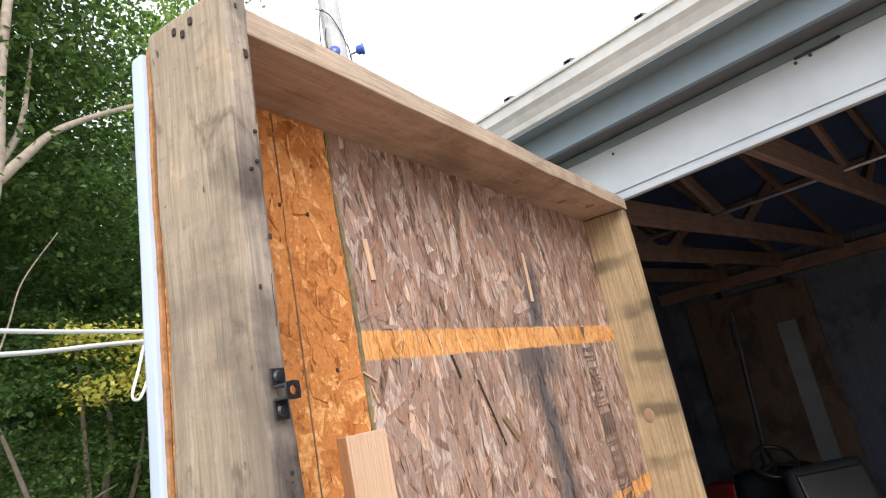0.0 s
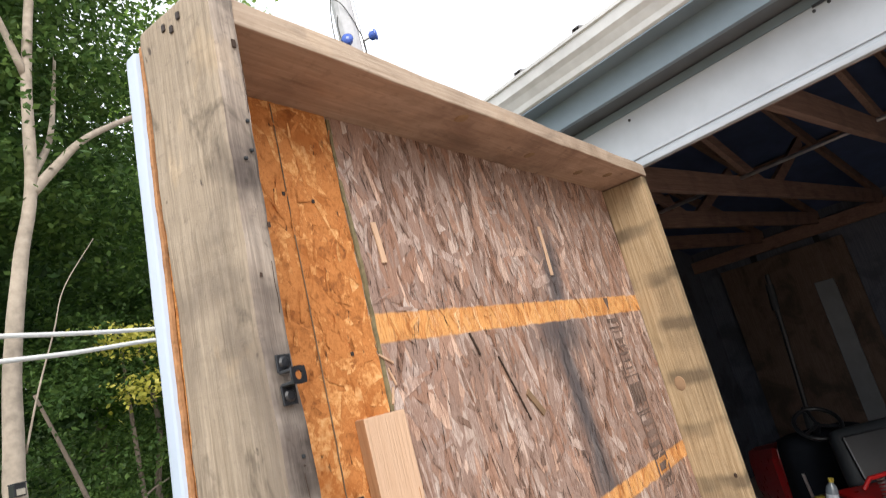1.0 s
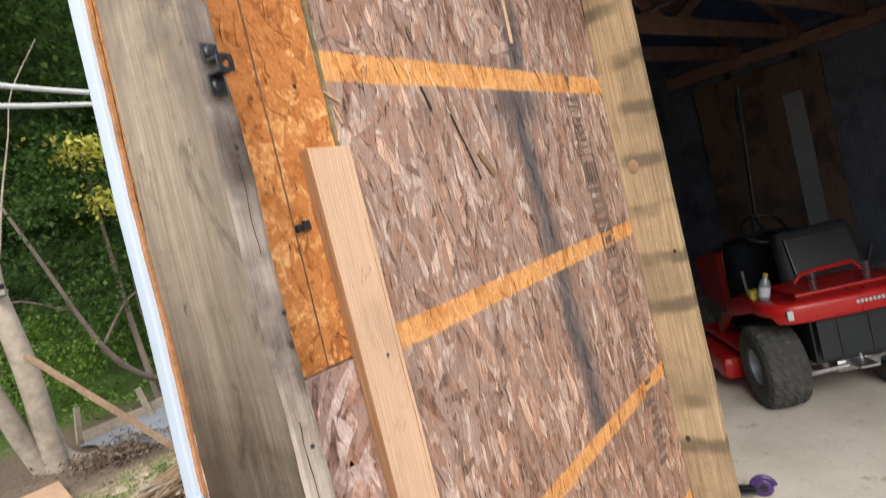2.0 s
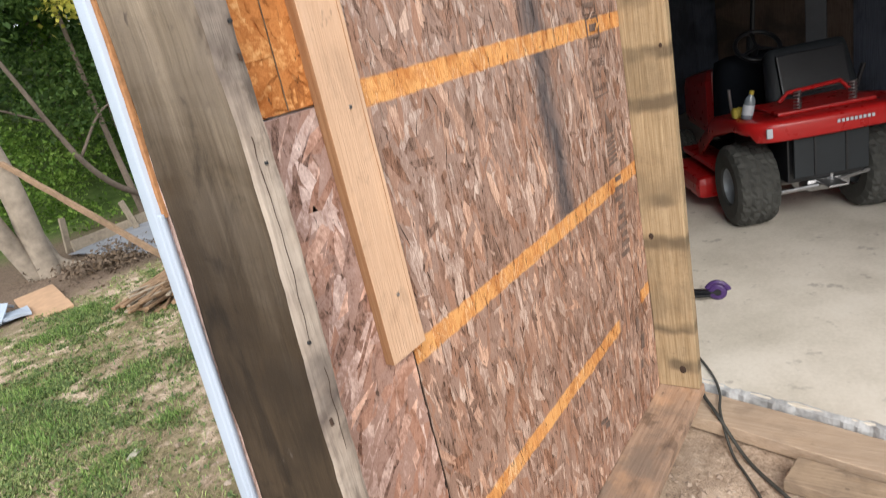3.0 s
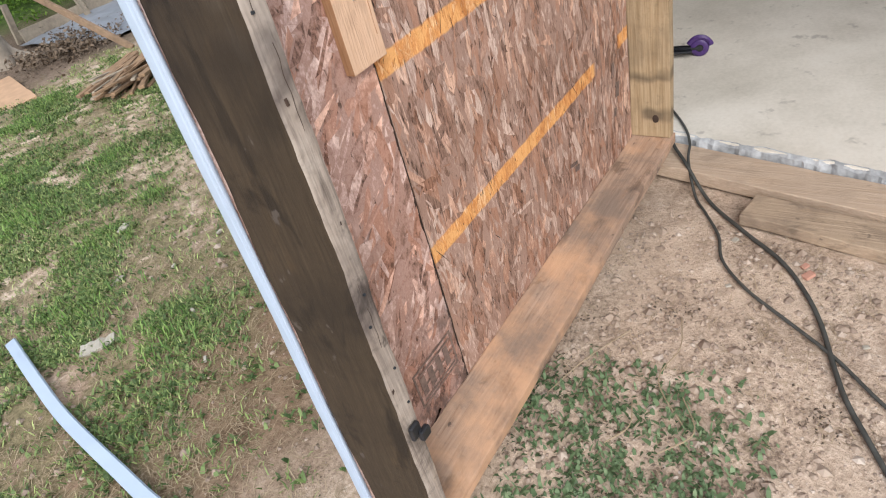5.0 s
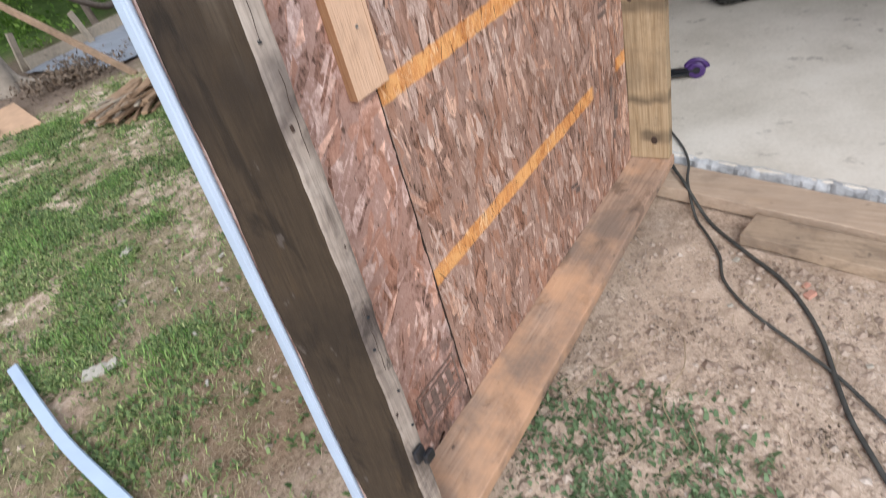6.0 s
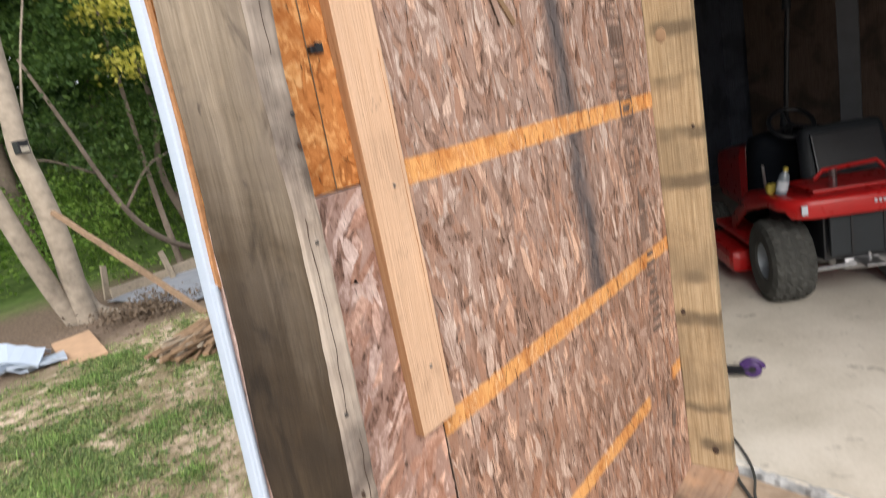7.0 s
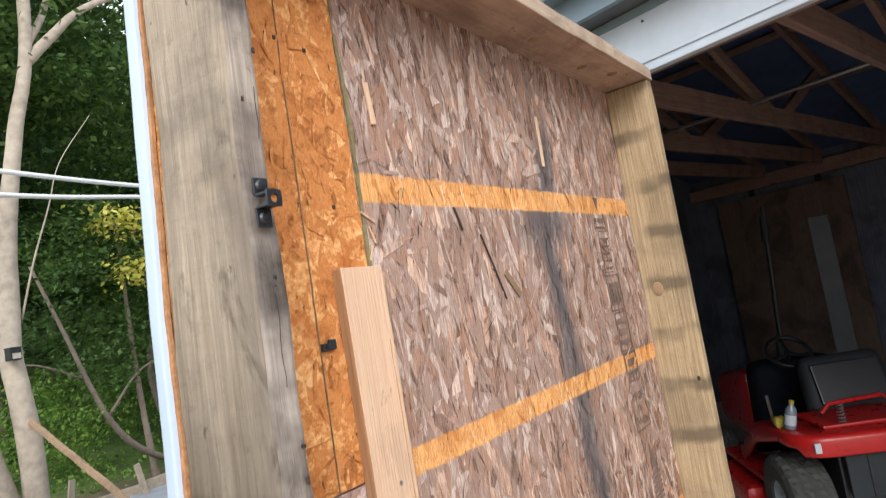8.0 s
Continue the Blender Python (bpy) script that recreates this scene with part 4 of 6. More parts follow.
# ---- small fittings of the door ----
def build_fittings():
    c = dpart("bolt_end", box((0.206, -0.012, 1.600), (0.219, -0.0025, 1.612), bevel=0.003), M_BLACK, "black bolt end with a flat clip")
    dpart("clip", box((0.2195, -0.010, 1.601), (0.233, -0.006, 1.616), bevel=0.001), M_SEAT, "", c)
    b = dpart("latch_stub", box((0.008, -0.160, 0.390), (0.031, -0.150, 0.424), bevel=0.004, f=hang), M_BLACK, "black latch stub near the foot")
    dpart("catch", box((0.020, -0.168, 0.378), (0.042, -0.157, 0.402), bevel=0.003, f=hang), M_BLACK, "", b)
    # nail holes and nails in the wood
    rng = random.Random(5)
    for y, z in ((-0.057, 2.262), (-0.073, 2.251), (-0.089, 2.262)):
        dpart("nail_hole", box((-0.004, y - 0.0032, z - 0.006), (-0.001, y + 0.0032, z + 0.005), bevel=0.0015, f=hang), M_INK)
    for i in range(11):
        x, z = rng.uniform(0.012, 0.034), rng.uniform(0.25, 2.2)
        dpart("nail", box((x - 0.002, -DP - 0.007, z - 0.002), (x + 0.002, -DP - 0.003, z + 0.002), bevel=0.001, f=hang), M_SEAT)
    # long drying cracks along the post
    for x, z0, z1 in ((0.033, 2.10, 2.16), (0.026, 1.85, 1.91), (0.018, 1.58, 1.68), (0.012, 1.16, 1.40), (0.024, 0.98, 1.12), (0.02, 0.62, 0.8)):
        dpart("crack", box((x, -DP - 0.0060, z0), (x + 0.0006, -DP - 0.0054, z1), bevel=0, cuts=50, wobble=0.005, seed=z0, f=hang), M_SPLIT)
    for x, z, l in ((0.020, 2.262, 0.007), (0.028, 2.195, 0.012), (0.034, 1.955, 0.007), (0.014, 1.895, 0.005), (0.026, 1.69, 0.008), (0.016, 1.62, 0.004), (0.032, 1.48, 0.008), (0.014, 1.05, 0.010), (0.027, 0.86, 0.006), (0.012, 0.52, 0.012), (0.03, 0.40, 0.006)):
        dpart("bark_pocket", box((x - l * 0.22, -DP - 0.0056, z - l / 2), (x + l * 0.22, -DP - 0.0035, z + l / 2), bevel=0.0005, cuts=4, wobble=0.003, seed=z * 9, f=hang), M_SPLIT)
    for x, z in ((0.19, 2.075), (0.205, 2.072), (0.262, 2.065), (0.275, 1.815), (0.27, 1.52), (0.10, 1.95)):
        dpart("nail_hole", box((x - 0.0028, -0.0048, z - 0.0032), (x + 0.0028, -0.002, z + 0.0032), bevel=0.001), M_INK)
    for y, z, r, mat in ((-0.049, 1.581, 0.015, M_SCRAP), (-0.029, 0.694, 0.008, M_SPLIT), (-0.090, 0.188, 0.011, M_SPLIT), (-0.118, 1.30, 0.005, M_SPLIT)):
        dpart("knot", move(lathe([(0.0, 0.0012), (r * 0.5, 0.001), (r, 0.0), (r * 1.1, -0.002)], 14), Matrix.Translation((XR - 0.0012, y, z)) @ pose(0, 0, 0, 0, -90, 0) @ Matrix.Diagonal((1.35, 1.0, 1.0, 1.0))), mat)
    for x, y in ((0.597, -0.115), (0.95, -0.07), (1.25, -0.06), (1.40, -0.09)):
        dpart("knot", move(lathe([(0.0, 0.001), (0.013, 0.0), (0.016, -0.002)], 14), Matrix.Translation((x, y, ZT - 0.0375)) @ pose(0, 0, 0, 180, 0, 0)), M_SCRAP)


build_fittings()


# ---- the riding mower: x to its right, y ahead, z up ----
def build_mower():
    mw = thing("riding_mower", "red riding mower with grey tyres and tipped-up seat", "mower")
    P = lambda name, bm, mat, label="", parent=None, smooth=False: part(name, bm, mat, parent or mw, label, smooth)
    side = pose(0, 0, 0, 0, 90, 0)

    def wheel(x, y, r, w, rim):
        prof = [(rim, -w * 0.40), (rim + 0.012, -w * 0.47), (r * 0.78, -w * 0.5), (r * 0.93, -w * 0.44), (r * 0.985, -w * 0.3), (r, 0), (r * 0.985, w * 0.3), (r * 0.93, w * 0.44), (r * 0.78, w * 0.5), (rim + 0.012, w * 0.47), (rim, w * 0.40)]
        prof = prof[:3] + [(r * (0.93 + 0.07 * (1 - (k / 7.0) ** 4)), w * 0.44 * k / 7.0) for k in range(-7, 8)] + prof[-3:]
        n = 72
        t = lathe(prof, n)
        t.verts.ensure_lookup_table()
        for row in range(3, 18):
            for k in range(n):
                v = t.verts[row * n + k]
                groove = (row % 4 == 2) or ((k + (row // 4) * 2) % 4 == 0)
                if groove:
                    v.co.x *= 1 - 0.011 / r
                    v.co.y *= 1 - 0.011 / r
        m = pose(x, y, r) @ side
        ty = P("tyre", move(t, m), M_RUBBER, "dusty dark grey tyre with block tread")
        rm = lathe([(0, -0.02), (0.03, -0.03), (0.035, -0.05), (rim * 0.55, -0.055), (rim * 0.8, -0.02), (rim, -w * 0.42), (rim + 0.006, -w * 0.40), (rim + 0.004, w * 0.4), (rim * 0.8, 0.02), (0.03, 0.03), (0, 0.03)], 32)
        P("rim", move(rm, m), M_RIM, "", ty)

    for s in (-1, 1):
        wheel(s * 0.345, 0.0, 0.25, 0.235, 0.105)
        wheel(s * 0.36, 1.28, 0.185, 0.15, 0.08)
    # rear fender: a band round the tail and a deck on top
    plan = []
    for x, y in ((-0.43, 0.62), (-0.43, 0.30), (-0.43, -0.06)):
        plan.append((x, y))
    for i in range(1, 8):
        a = math.pi + i * math.pi / 2 / 8
        plan.append((-0.26 + 0.17 * math.cos(a), -0.14 + 0.19 * math.sin(a)))
    plan += [(-0.24, -0.335), (0.0, -0.345)]
    plan += [(-x, y) for x, y in plan[-2::-1]]
    bm = bmesh.new()
    rings = []
    for x, y in plan:
        low = 0.545 + (0.04 if abs(y) < 0.25 and abs(x) > 0.36 else 0.0)
        top = 0.655
        if y > 0.45:
            low, top = 0.30, 0.42
        elif y > 0.2:
            low, top = 0.50, 0.62
        k = 0.93
        rings.append([bm.verts.new(Vector(q)) for q in ((x * 0.985, y * 0.985, low), (x, y, low + 0.01), (x, y, top - 0.03), (x * 0.985, y * 0.985 if y < 0 else y, top - 0.008), (x * k, y * k if y < 0 else y, top), (x * 0.55, y * 0.35 if y < 0 else y, top + 0.004))])
    for p, q in zip(rings, rings[1:]):
        for i in range(5):
            bm.faces.new((p[i], p[i + 1], q[i + 1], q[i]))
    fender = P("fender", bm, M_RED, "glossy red rear fender", smooth=True)
    so = fender.modifiers.new("thickness", "SOLIDIFY")
    so.thickness = 0.006
    P("sticker", box((-0.345, -0.338, 0.575), (-0.315, -0.326, 0.625), bevel=0.001), M_LABEL_W, "", fender)
    for i in range(9):
        x = 0.00 + i * 0.021
        P("lettering_bar", box((x, -0.3505, 0.598), (x + 0.014, -0.3475, 0.615), bevel=0), M_LABEL_W, "", fender)
    P("side_sill", box((-0.45, 0.25, 0.28), (-0.28, 0.95, 0.32), bevel=0.015), M_RED)
    P("side_sill", box((0.28, 0.25, 0.28), (0.45, 0.95, 0.32), bevel=0.015), M_RED)
    # chassis and tail
    P("chassis", box((-0.20, -0.22, 0.27), (0.20, 0.6, 0.56), bevel=0.01), M_BLACK)
    P("tail_plate", box((-0.19, -0.285, 0.31), (0.19, -0.262, 0.555), bevel=0.008), M_SEAT, "dark grey rear plate")
    for x in (-0.09, 0.07):
        P("rib", box((x, -0.292, 0.32), (x + 0.012, -0.286, 0.55), bevel=0.002), M_BLACK)
    ax = P("axle", move(lathe([(0, -0.25), (0.03, -0.25), (0.032, -0.12), (0.075, -0.09), (0.085, 0.0), (0.07, 0.09), (0.032, 0.13), (0.03, 0.25), (0, 0.25)], 20), pose(0, -0.06, 0.25) @ side), M_STEEL, "oily silver transaxle", smooth=True)
    P("housing", box((-0.10, -0.22, 0.20), (0.13, -0.02, 0.27), bevel=0.02), M_STEEL, "", ax)
    P("bolt", move(lathe([(0, 0.06), (0.012, 0.06), (0.012, 0.045), (0.022, 0.045), (0.022, 0.0)], 10), pose(0.03, -0.2, 0.265)), M_STEEL, "", ax)
    P("hitch", box((-0.05, -0.36, 0.255), (0.05, -0.20, 0.265), bevel=0.003), M_STEEL)
    P("link_rod", tube([(-0.24, -0.17, 0.21), (-0.05, -0.24, 0.24), (0.24, -0.2, 0.27)], 0.012, 8), M_STEEL)
    # cutting deck and front
    P("cutting_deck", box((-0.54, 0.30, 0.09), (0.54, 0.95, 0.24), bevel=0.05), M_RED, "red cutting deck")
    P("front_axle", box((-0.3, 1.24, 0.16), (0.3, 1.32, 0.24), bevel=0.01), M_BLACK)
    hood = box((-0.28, 0.78, 0.36), (0.28, 1.62, 0.86), bevel=0.09, cuts=6)
    for v in hood.verts:
        v.co.z -= max(0, v.co.y - 0.8) * 0.16 * (v.co.z > 0.6)
        v.co.x *= 1 - max(0, v.co.y - 0.9) * 0.18
    hd = P("hood", hood, M_RED, "red engine hood", smooth=False)
    P("grille", box((-0.2, 1.55, 0.42), (0.2, 1.635, 0.64), bevel=0.02), M_BLACK, "", hd)
    dash = box((-0.27, 0.54, 0.36), (0.25, 0.80, 0.92), bevel=0.09, cuts=5)
    for v in dash.verts:
        v.co.y += (0.93 - v.co.z) * 0.12
    P("dashboard", dash, M_PLASTIC, "matt black dashboard", smooth=True)
    col = P("steering_column", tube([(-0.05, 0.66, 0.83), (-0.05, 0.54, 0.965)], 0.022, 10), M_BLACK)
    ring = [Matrix.Translation((-0.05, 0.53, 0.97)) @ pose(0, 0, 0, 38, 0, 0) @ Vector((0.13 * math.cos(i * math.pi / 14), 0.13 * math.sin(i * math.pi / 14), 0)) for i in range(29)]
    P("steering_wheel", tube(ring, 0.014, 8, close=False), M_BLACK, "", col, True)
    for a in (90, 210, 330):
        e = Matrix.Translation((-0.05, 0.53, 0.97)) @ pose(0, 0, 0, 38, 0, 0) @ Vector((0.125 * math.cos(radians(a)), 0.125 * math.sin(radians(a)), 0))
        P("spoke", tube([(-0.05, 0.54, 0.96), e], 0.011, 6), M_BLACK, "", col)
    # seat tipped forward over its pan
    st = box((-0.25, -0.05, 0.0), (0.25, 0.07, 0.34), bevel=0.05, cuts=4)
    for v in st.verts:
        v.co.x *= 1 - 0.12 * (v.co.z / 0.33) ** 2
    seat = P("seat", move(st, pose(0.11, 0.16, 0.64, -20, 0, 0)), M_SEAT, "dark grey vinyl seat tipped forward", smooth=True)
    P("seat_base", move(box((-0.19, -0.075, 0.04), (0.19, -0.05, 0.28), bevel=0.01), pose(0.11, 0.16, 0.64, -20, 0, 0)), M_BLACK, "", seat)
    pan = P("seat_pan", box((-0.24, -0.22, 0.655), (0.26, 0.14, 0.675), bevel=0.008), M_RED)
    P("pan_bar", tube([(-0.17, -0.06, 0.70), (-0.12, -0.05, 0.745), (0.16, -0.05, 0.76), (0.2, -0.06, 0.71)], 0.012, 8), M_RED, "", pan)
    for x in (-0.13, 0.15):
        hel = [(x + 0.018 * math.cos(i * 0.7), -0.20 + 0.018 * math.sin(i * 0.7), 0.675 + i * 0.0019) for i in range(54)]
        P("spring", tube(hel, 0.0042, 5), M_STEEL, "bare steel coil spring", pan)
    P("lever", tube([(-0.32, 0.25, 0.6), (-0.34, 0.22, 0.78)], 0.009, 8), M_STEEL)
    P("lever", tube([(0.33, 0.15, 0.62), (0.37, 0.12, 0.80)], 0.012, 8), M_BLACK)
    for o in mw.children_recursive:
        if len(o.data.polygons) > 1500:
            o.data.polygons.foreach_set("use_smooth", [False] * len(o.data.polygons))
    mw.matrix_world = MOWER
    return mw


MOWER = pose(3.70, -0.25, SLAB_Z, 0, 0, -60)
build_mower()


def build_bottle():
    b = thing("bottle", "clear plastic spray bottle with a pale label on the fender", "bottle")
    bd = part("body", lathe([(0, 0), (0.034, 0.0), (0.037, 0.01), (0.037, 0.12), (0.03, 0.145), (0.014, 0.165), (0.014, 0.18), (0, 0.18)], 20), M_GLASSY, b, smooth=True)
    part("label", lathe([(0.0378, 0.03), (0.0378, 0.10)], 20), M_LABEL_W, b, "pale paper label")
    part("cap", lathe([(0.016, 0.17), (0.017, 0.195), (0, 0.2)], 14), M_YELLOW, b, "yellow cap")
    b.matrix_world = MOWER @ pose(-0.365, -0.11, 0.657, 6, 12, 0) @ Matrix.Scale(0.8, 4)
    r = thing("rag", "crumpled yellow cloth lying beside the bottle", "rag")
    part("cloth", box((-0.03, -0.03, 0), (0.03, 0.03, 0.06), bevel=0.02, cuts=4, wobble=0.02), M_YELLOW, r)
    r.matrix_world = MOWER @ pose(-0.385, -0.03, 0.662)


build_bottle()


def build_scooter():
    s = thing("kick_scooter", "purple kick scooter lying on the slab beside the door", "scooter")
    m = pose(2.455, -0.005, SLAB_Z, 0, 0, 100) @ Matrix.Scale(0.76, 4)
    wh = part("wheel", move(lathe([(0.022, -0.011), (0.046, -0.011), (0.054, -0.004), (0.054, 0.004), (0.046, 0.011), (0.022, 0.011)], 28), m @ pose(0, 0, 0.055) @ pose(0, 0, 0, 90, 0, 0)), M_PURPLE, s, "purple rubber wheel", True)
    part("hub", move(lathe([(0, -0.013), (0.02, -0.012), (0.022, 0), (0.02, 0.012), (0, 0.013)], 16), m @ pose(0, 0, 0.055) @ pose(0, 0, 0, 90, 0, 0)), M_BLACK, wh)
    arc = [m @ Vector((0.066 * math.cos(a), 0, 0.055 + 0.066 * math.sin(a))) for a in np.linspace(0.4, 2.9, 12)]
    part("mudguard", tube(arc, 0.012, 6), M_PURPLE, s)
    part("deck", move(box((0.04, -0.05, 0.04), (0.50, 0.05, 0.055), bevel=0.006), m), M_BLACK, s, "black grip deck")
    part("frame", move(tube([(0.0, 0, 0.055), (0.08, 0, 0.05), (0.5, 0, 0.035)], 0.014, 8), m), M_BLACK, s)
    w2 = part("wheel", move(lathe([(0.022, -0.011), (0.046, -0.011), (0.054, -0.004), (0.054, 0.004), (0.046, 0.011), (0.022, 0.011)], 28), m @ pose(0.56, 0, 0.055) @ pose(0, 0, 0, 90, 0, 0)), M_PURPLE, s, "", True)
    part("hub", move(lathe([(0, -0.013), (0.02, -0.012), (0.022, 0), (0.02, 0.012), (0, 0.013)], 16), m @ pose(0.56, 0, 0.055) @ pose(0, 0, 0, 90, 0, 0)), M_BLACK, w2)


build_scooter()


# ---- things inside the garage ----
def build_inside():
    tagged(part("leaning_plank", box((4.95, -0.25, SLAB_Z), (5.0, -0.12, 1.84), bevel=0.004, cuts=6), M_DIMWOOD), "pale grey plank standing upright behind the mower, darkened for dim interior", "plank")
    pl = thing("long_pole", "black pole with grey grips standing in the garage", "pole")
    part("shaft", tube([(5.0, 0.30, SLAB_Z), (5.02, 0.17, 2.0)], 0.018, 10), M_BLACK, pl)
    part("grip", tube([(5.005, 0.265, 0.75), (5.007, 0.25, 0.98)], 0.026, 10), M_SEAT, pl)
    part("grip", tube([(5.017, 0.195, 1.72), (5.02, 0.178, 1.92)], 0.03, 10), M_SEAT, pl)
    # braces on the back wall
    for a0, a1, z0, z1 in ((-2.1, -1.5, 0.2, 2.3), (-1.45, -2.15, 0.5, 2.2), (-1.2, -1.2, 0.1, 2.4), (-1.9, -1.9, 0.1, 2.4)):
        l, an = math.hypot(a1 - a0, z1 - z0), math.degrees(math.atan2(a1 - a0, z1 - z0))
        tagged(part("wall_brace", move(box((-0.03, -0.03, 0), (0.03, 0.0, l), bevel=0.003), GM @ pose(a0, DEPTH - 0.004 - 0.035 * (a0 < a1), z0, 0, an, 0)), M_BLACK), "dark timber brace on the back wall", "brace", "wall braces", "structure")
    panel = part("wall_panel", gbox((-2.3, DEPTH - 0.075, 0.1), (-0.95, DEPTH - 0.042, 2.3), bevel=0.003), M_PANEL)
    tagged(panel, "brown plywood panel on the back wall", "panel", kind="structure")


build_inside()


# ---- boards, cables and rubbish by the threshold ----
def build_threshold():
    b = part("threshold_board", move(box((-0.35, -0.160, -0.045), (2.6, 0.004, 0.004), bevel=0.004, cuts=24, wobble=0.004, seed=21), GM), M_PLANK)
    tagged(b, "dusty tan plank laid flat along the slab edge", "plank")
    b = part("loose_board", move(box((0.0, -0.064, -0.065), (2.2, 0.064, -0.024), bevel=0.004, cuts=20, wobble=0.004, seed=31), GM @ pose(0.46, -0.268, 0.034, 0, 0, 0.3)), M_PLANK_OLD)
    tagged(b, "dusty brown plank lying on bare soil", "plank")
    z = lambda x, y: ground_height(x, y) + 0.012
    c1 = [(2.05, 0.06, 0.03), (1.92, -0.04, 0.028), (1.78, -0.13, 0.03), (1.68, -0.175, 0.022), (1.57, -0.20, 0.016)] + [(x, y, z(x, y)) for x, y in ((1.44, -0.26), (1.34, -0.32), (1.22, -0.39), (1.10, -0.43), (0.99, -0.52), (0.90, -0.64), (0.81, -0.76), (0.71, -0.86), (0.60, -0.98), (0.45, -1.15))]
    tagged(part("power_cable", tube(spline(c1, 8), 0.0048, 8), M_CABLE, smooth=True), "dusty black power cable trailing over the soil", "cable", "cables")
    c2 = [(1.80, 0.04, 0.035), (1.72, -0.08, 0.02), (1.63, -0.14, 0.022), (1.56, -0.19, 0.018)] + [(x, y, z(x, y)) for x, y in ((1.42, -0.31), (1.27, -0.45), (1.14, -0.58), (1.03, -0.66), (0.92, -0.715), (0.77, -0.765), (0.68, -0.80), (0.59, -0.85), (0.4, -0.96))]
    tagged(part("rubber_hose", tube(spline(c2, 8), [0.0064] * (len(c2) * 8 - 7), 8), M_CABLE, smooth=True), "grey rubber hose lying on the soil", "hose", "cables")
    for x, y, s, m, n in ((1.10, -0.66, 0.016, M_BRICK, "brick_chip"), (1.14, -0.645, 0.011, M_BRICK, "brick_chip"), (0.88, -0.82, 0.008, M_FLAT, "white_chip"), (1.22, -0.44, 0.011, M_FLAT, "white_chip"), (1.0, -0.47, 0.008, M_FLAT, "white_chip")):
        b = box((-s, -s * 0.7, -s * 0.4), (s, s * 0.7, s * 0.4), bevel=s * 0.25, cuts=4, wobble=s * 0.6, seed=x)
        tagged(part(n, move(b, pose(x, y, ground_height(x, y) + s * 0.3, 8, 5, 130 * x)), m), "broken reddish brick chip on the soil" if m is M_BRICK else "small white stone chip on the soil", "chip", "chips")
    # white trim strip and pale scraps on the lawn
    pts = spline([(-0.105, 1.83, 0), (-0.17, 1.50, 0), (-0.22, 1.22, 0), (-0.26, 0.83, 0), (-0.28, 0.57, 0), (-0.27, 0.15, 0), (-0.25, -0.2, 0)], 6)
    bm = bmesh.new()
    rows = []
    for i, p in enumerate(pts):
        h = ground_height(p.x, p.y) + 0.035
        rows.append([bm.verts.new((p.x + d, p.y, h + e)) for d, e in ((-0.021, 0.002), (-0.020, 0.006), (0.016, 0.008), (0.021, 0.003), (0.021, -0.010), (0.018, -0.010), (0.016, 0.002), (-0.019, -0.002))])
    for p, q in zip(rows, rows[1:]):
        for i in range(8):
            j = (i + 1) % 8
            bm.faces.new((p[i], p[j], q[j], q[i]))
    bm.faces.new(rows[0]); bm.faces.new(rows[-1][::-1])
    tagged(part("trim_strip", bm, M_VINYL), "bent white vinyl trim strip lying on the lawn", "trim strip")
    for x, y, s, a in ((0.04, 1.45, 0.062, -40), (0.58, 2.10, 0.035, 30), (0.32, 1.75, 0.03, 10), (0.62, 1.15, 0.025, 40), (0.72, 1.55, 0.014, 0), (0.86, 1.45, 0.015, 60), (0.47, 1.55, 0.011, 20), (0.30, 1.20, 0.011, 80), (0.66, 1.32, 0.013, 35), (0.95, 1.75, 0.016, 15), (0.15, 0.95, 0.012, 50)):
        b = box((-s, -s * 0.45, -0.006), (s, s * 0.45, 0.008), bevel=0.003, cuts=6, wobble=min(0.022, s * 0.4), seed=s * 99)
        tagged(part("pale_stone", move(b, pose(x, y, ground_height(x, y) + 0.008, 6, -4, a)), M_FLAT), "flat pale stone lying in the worn grass", "stone", "flat stones")


build_threshold()


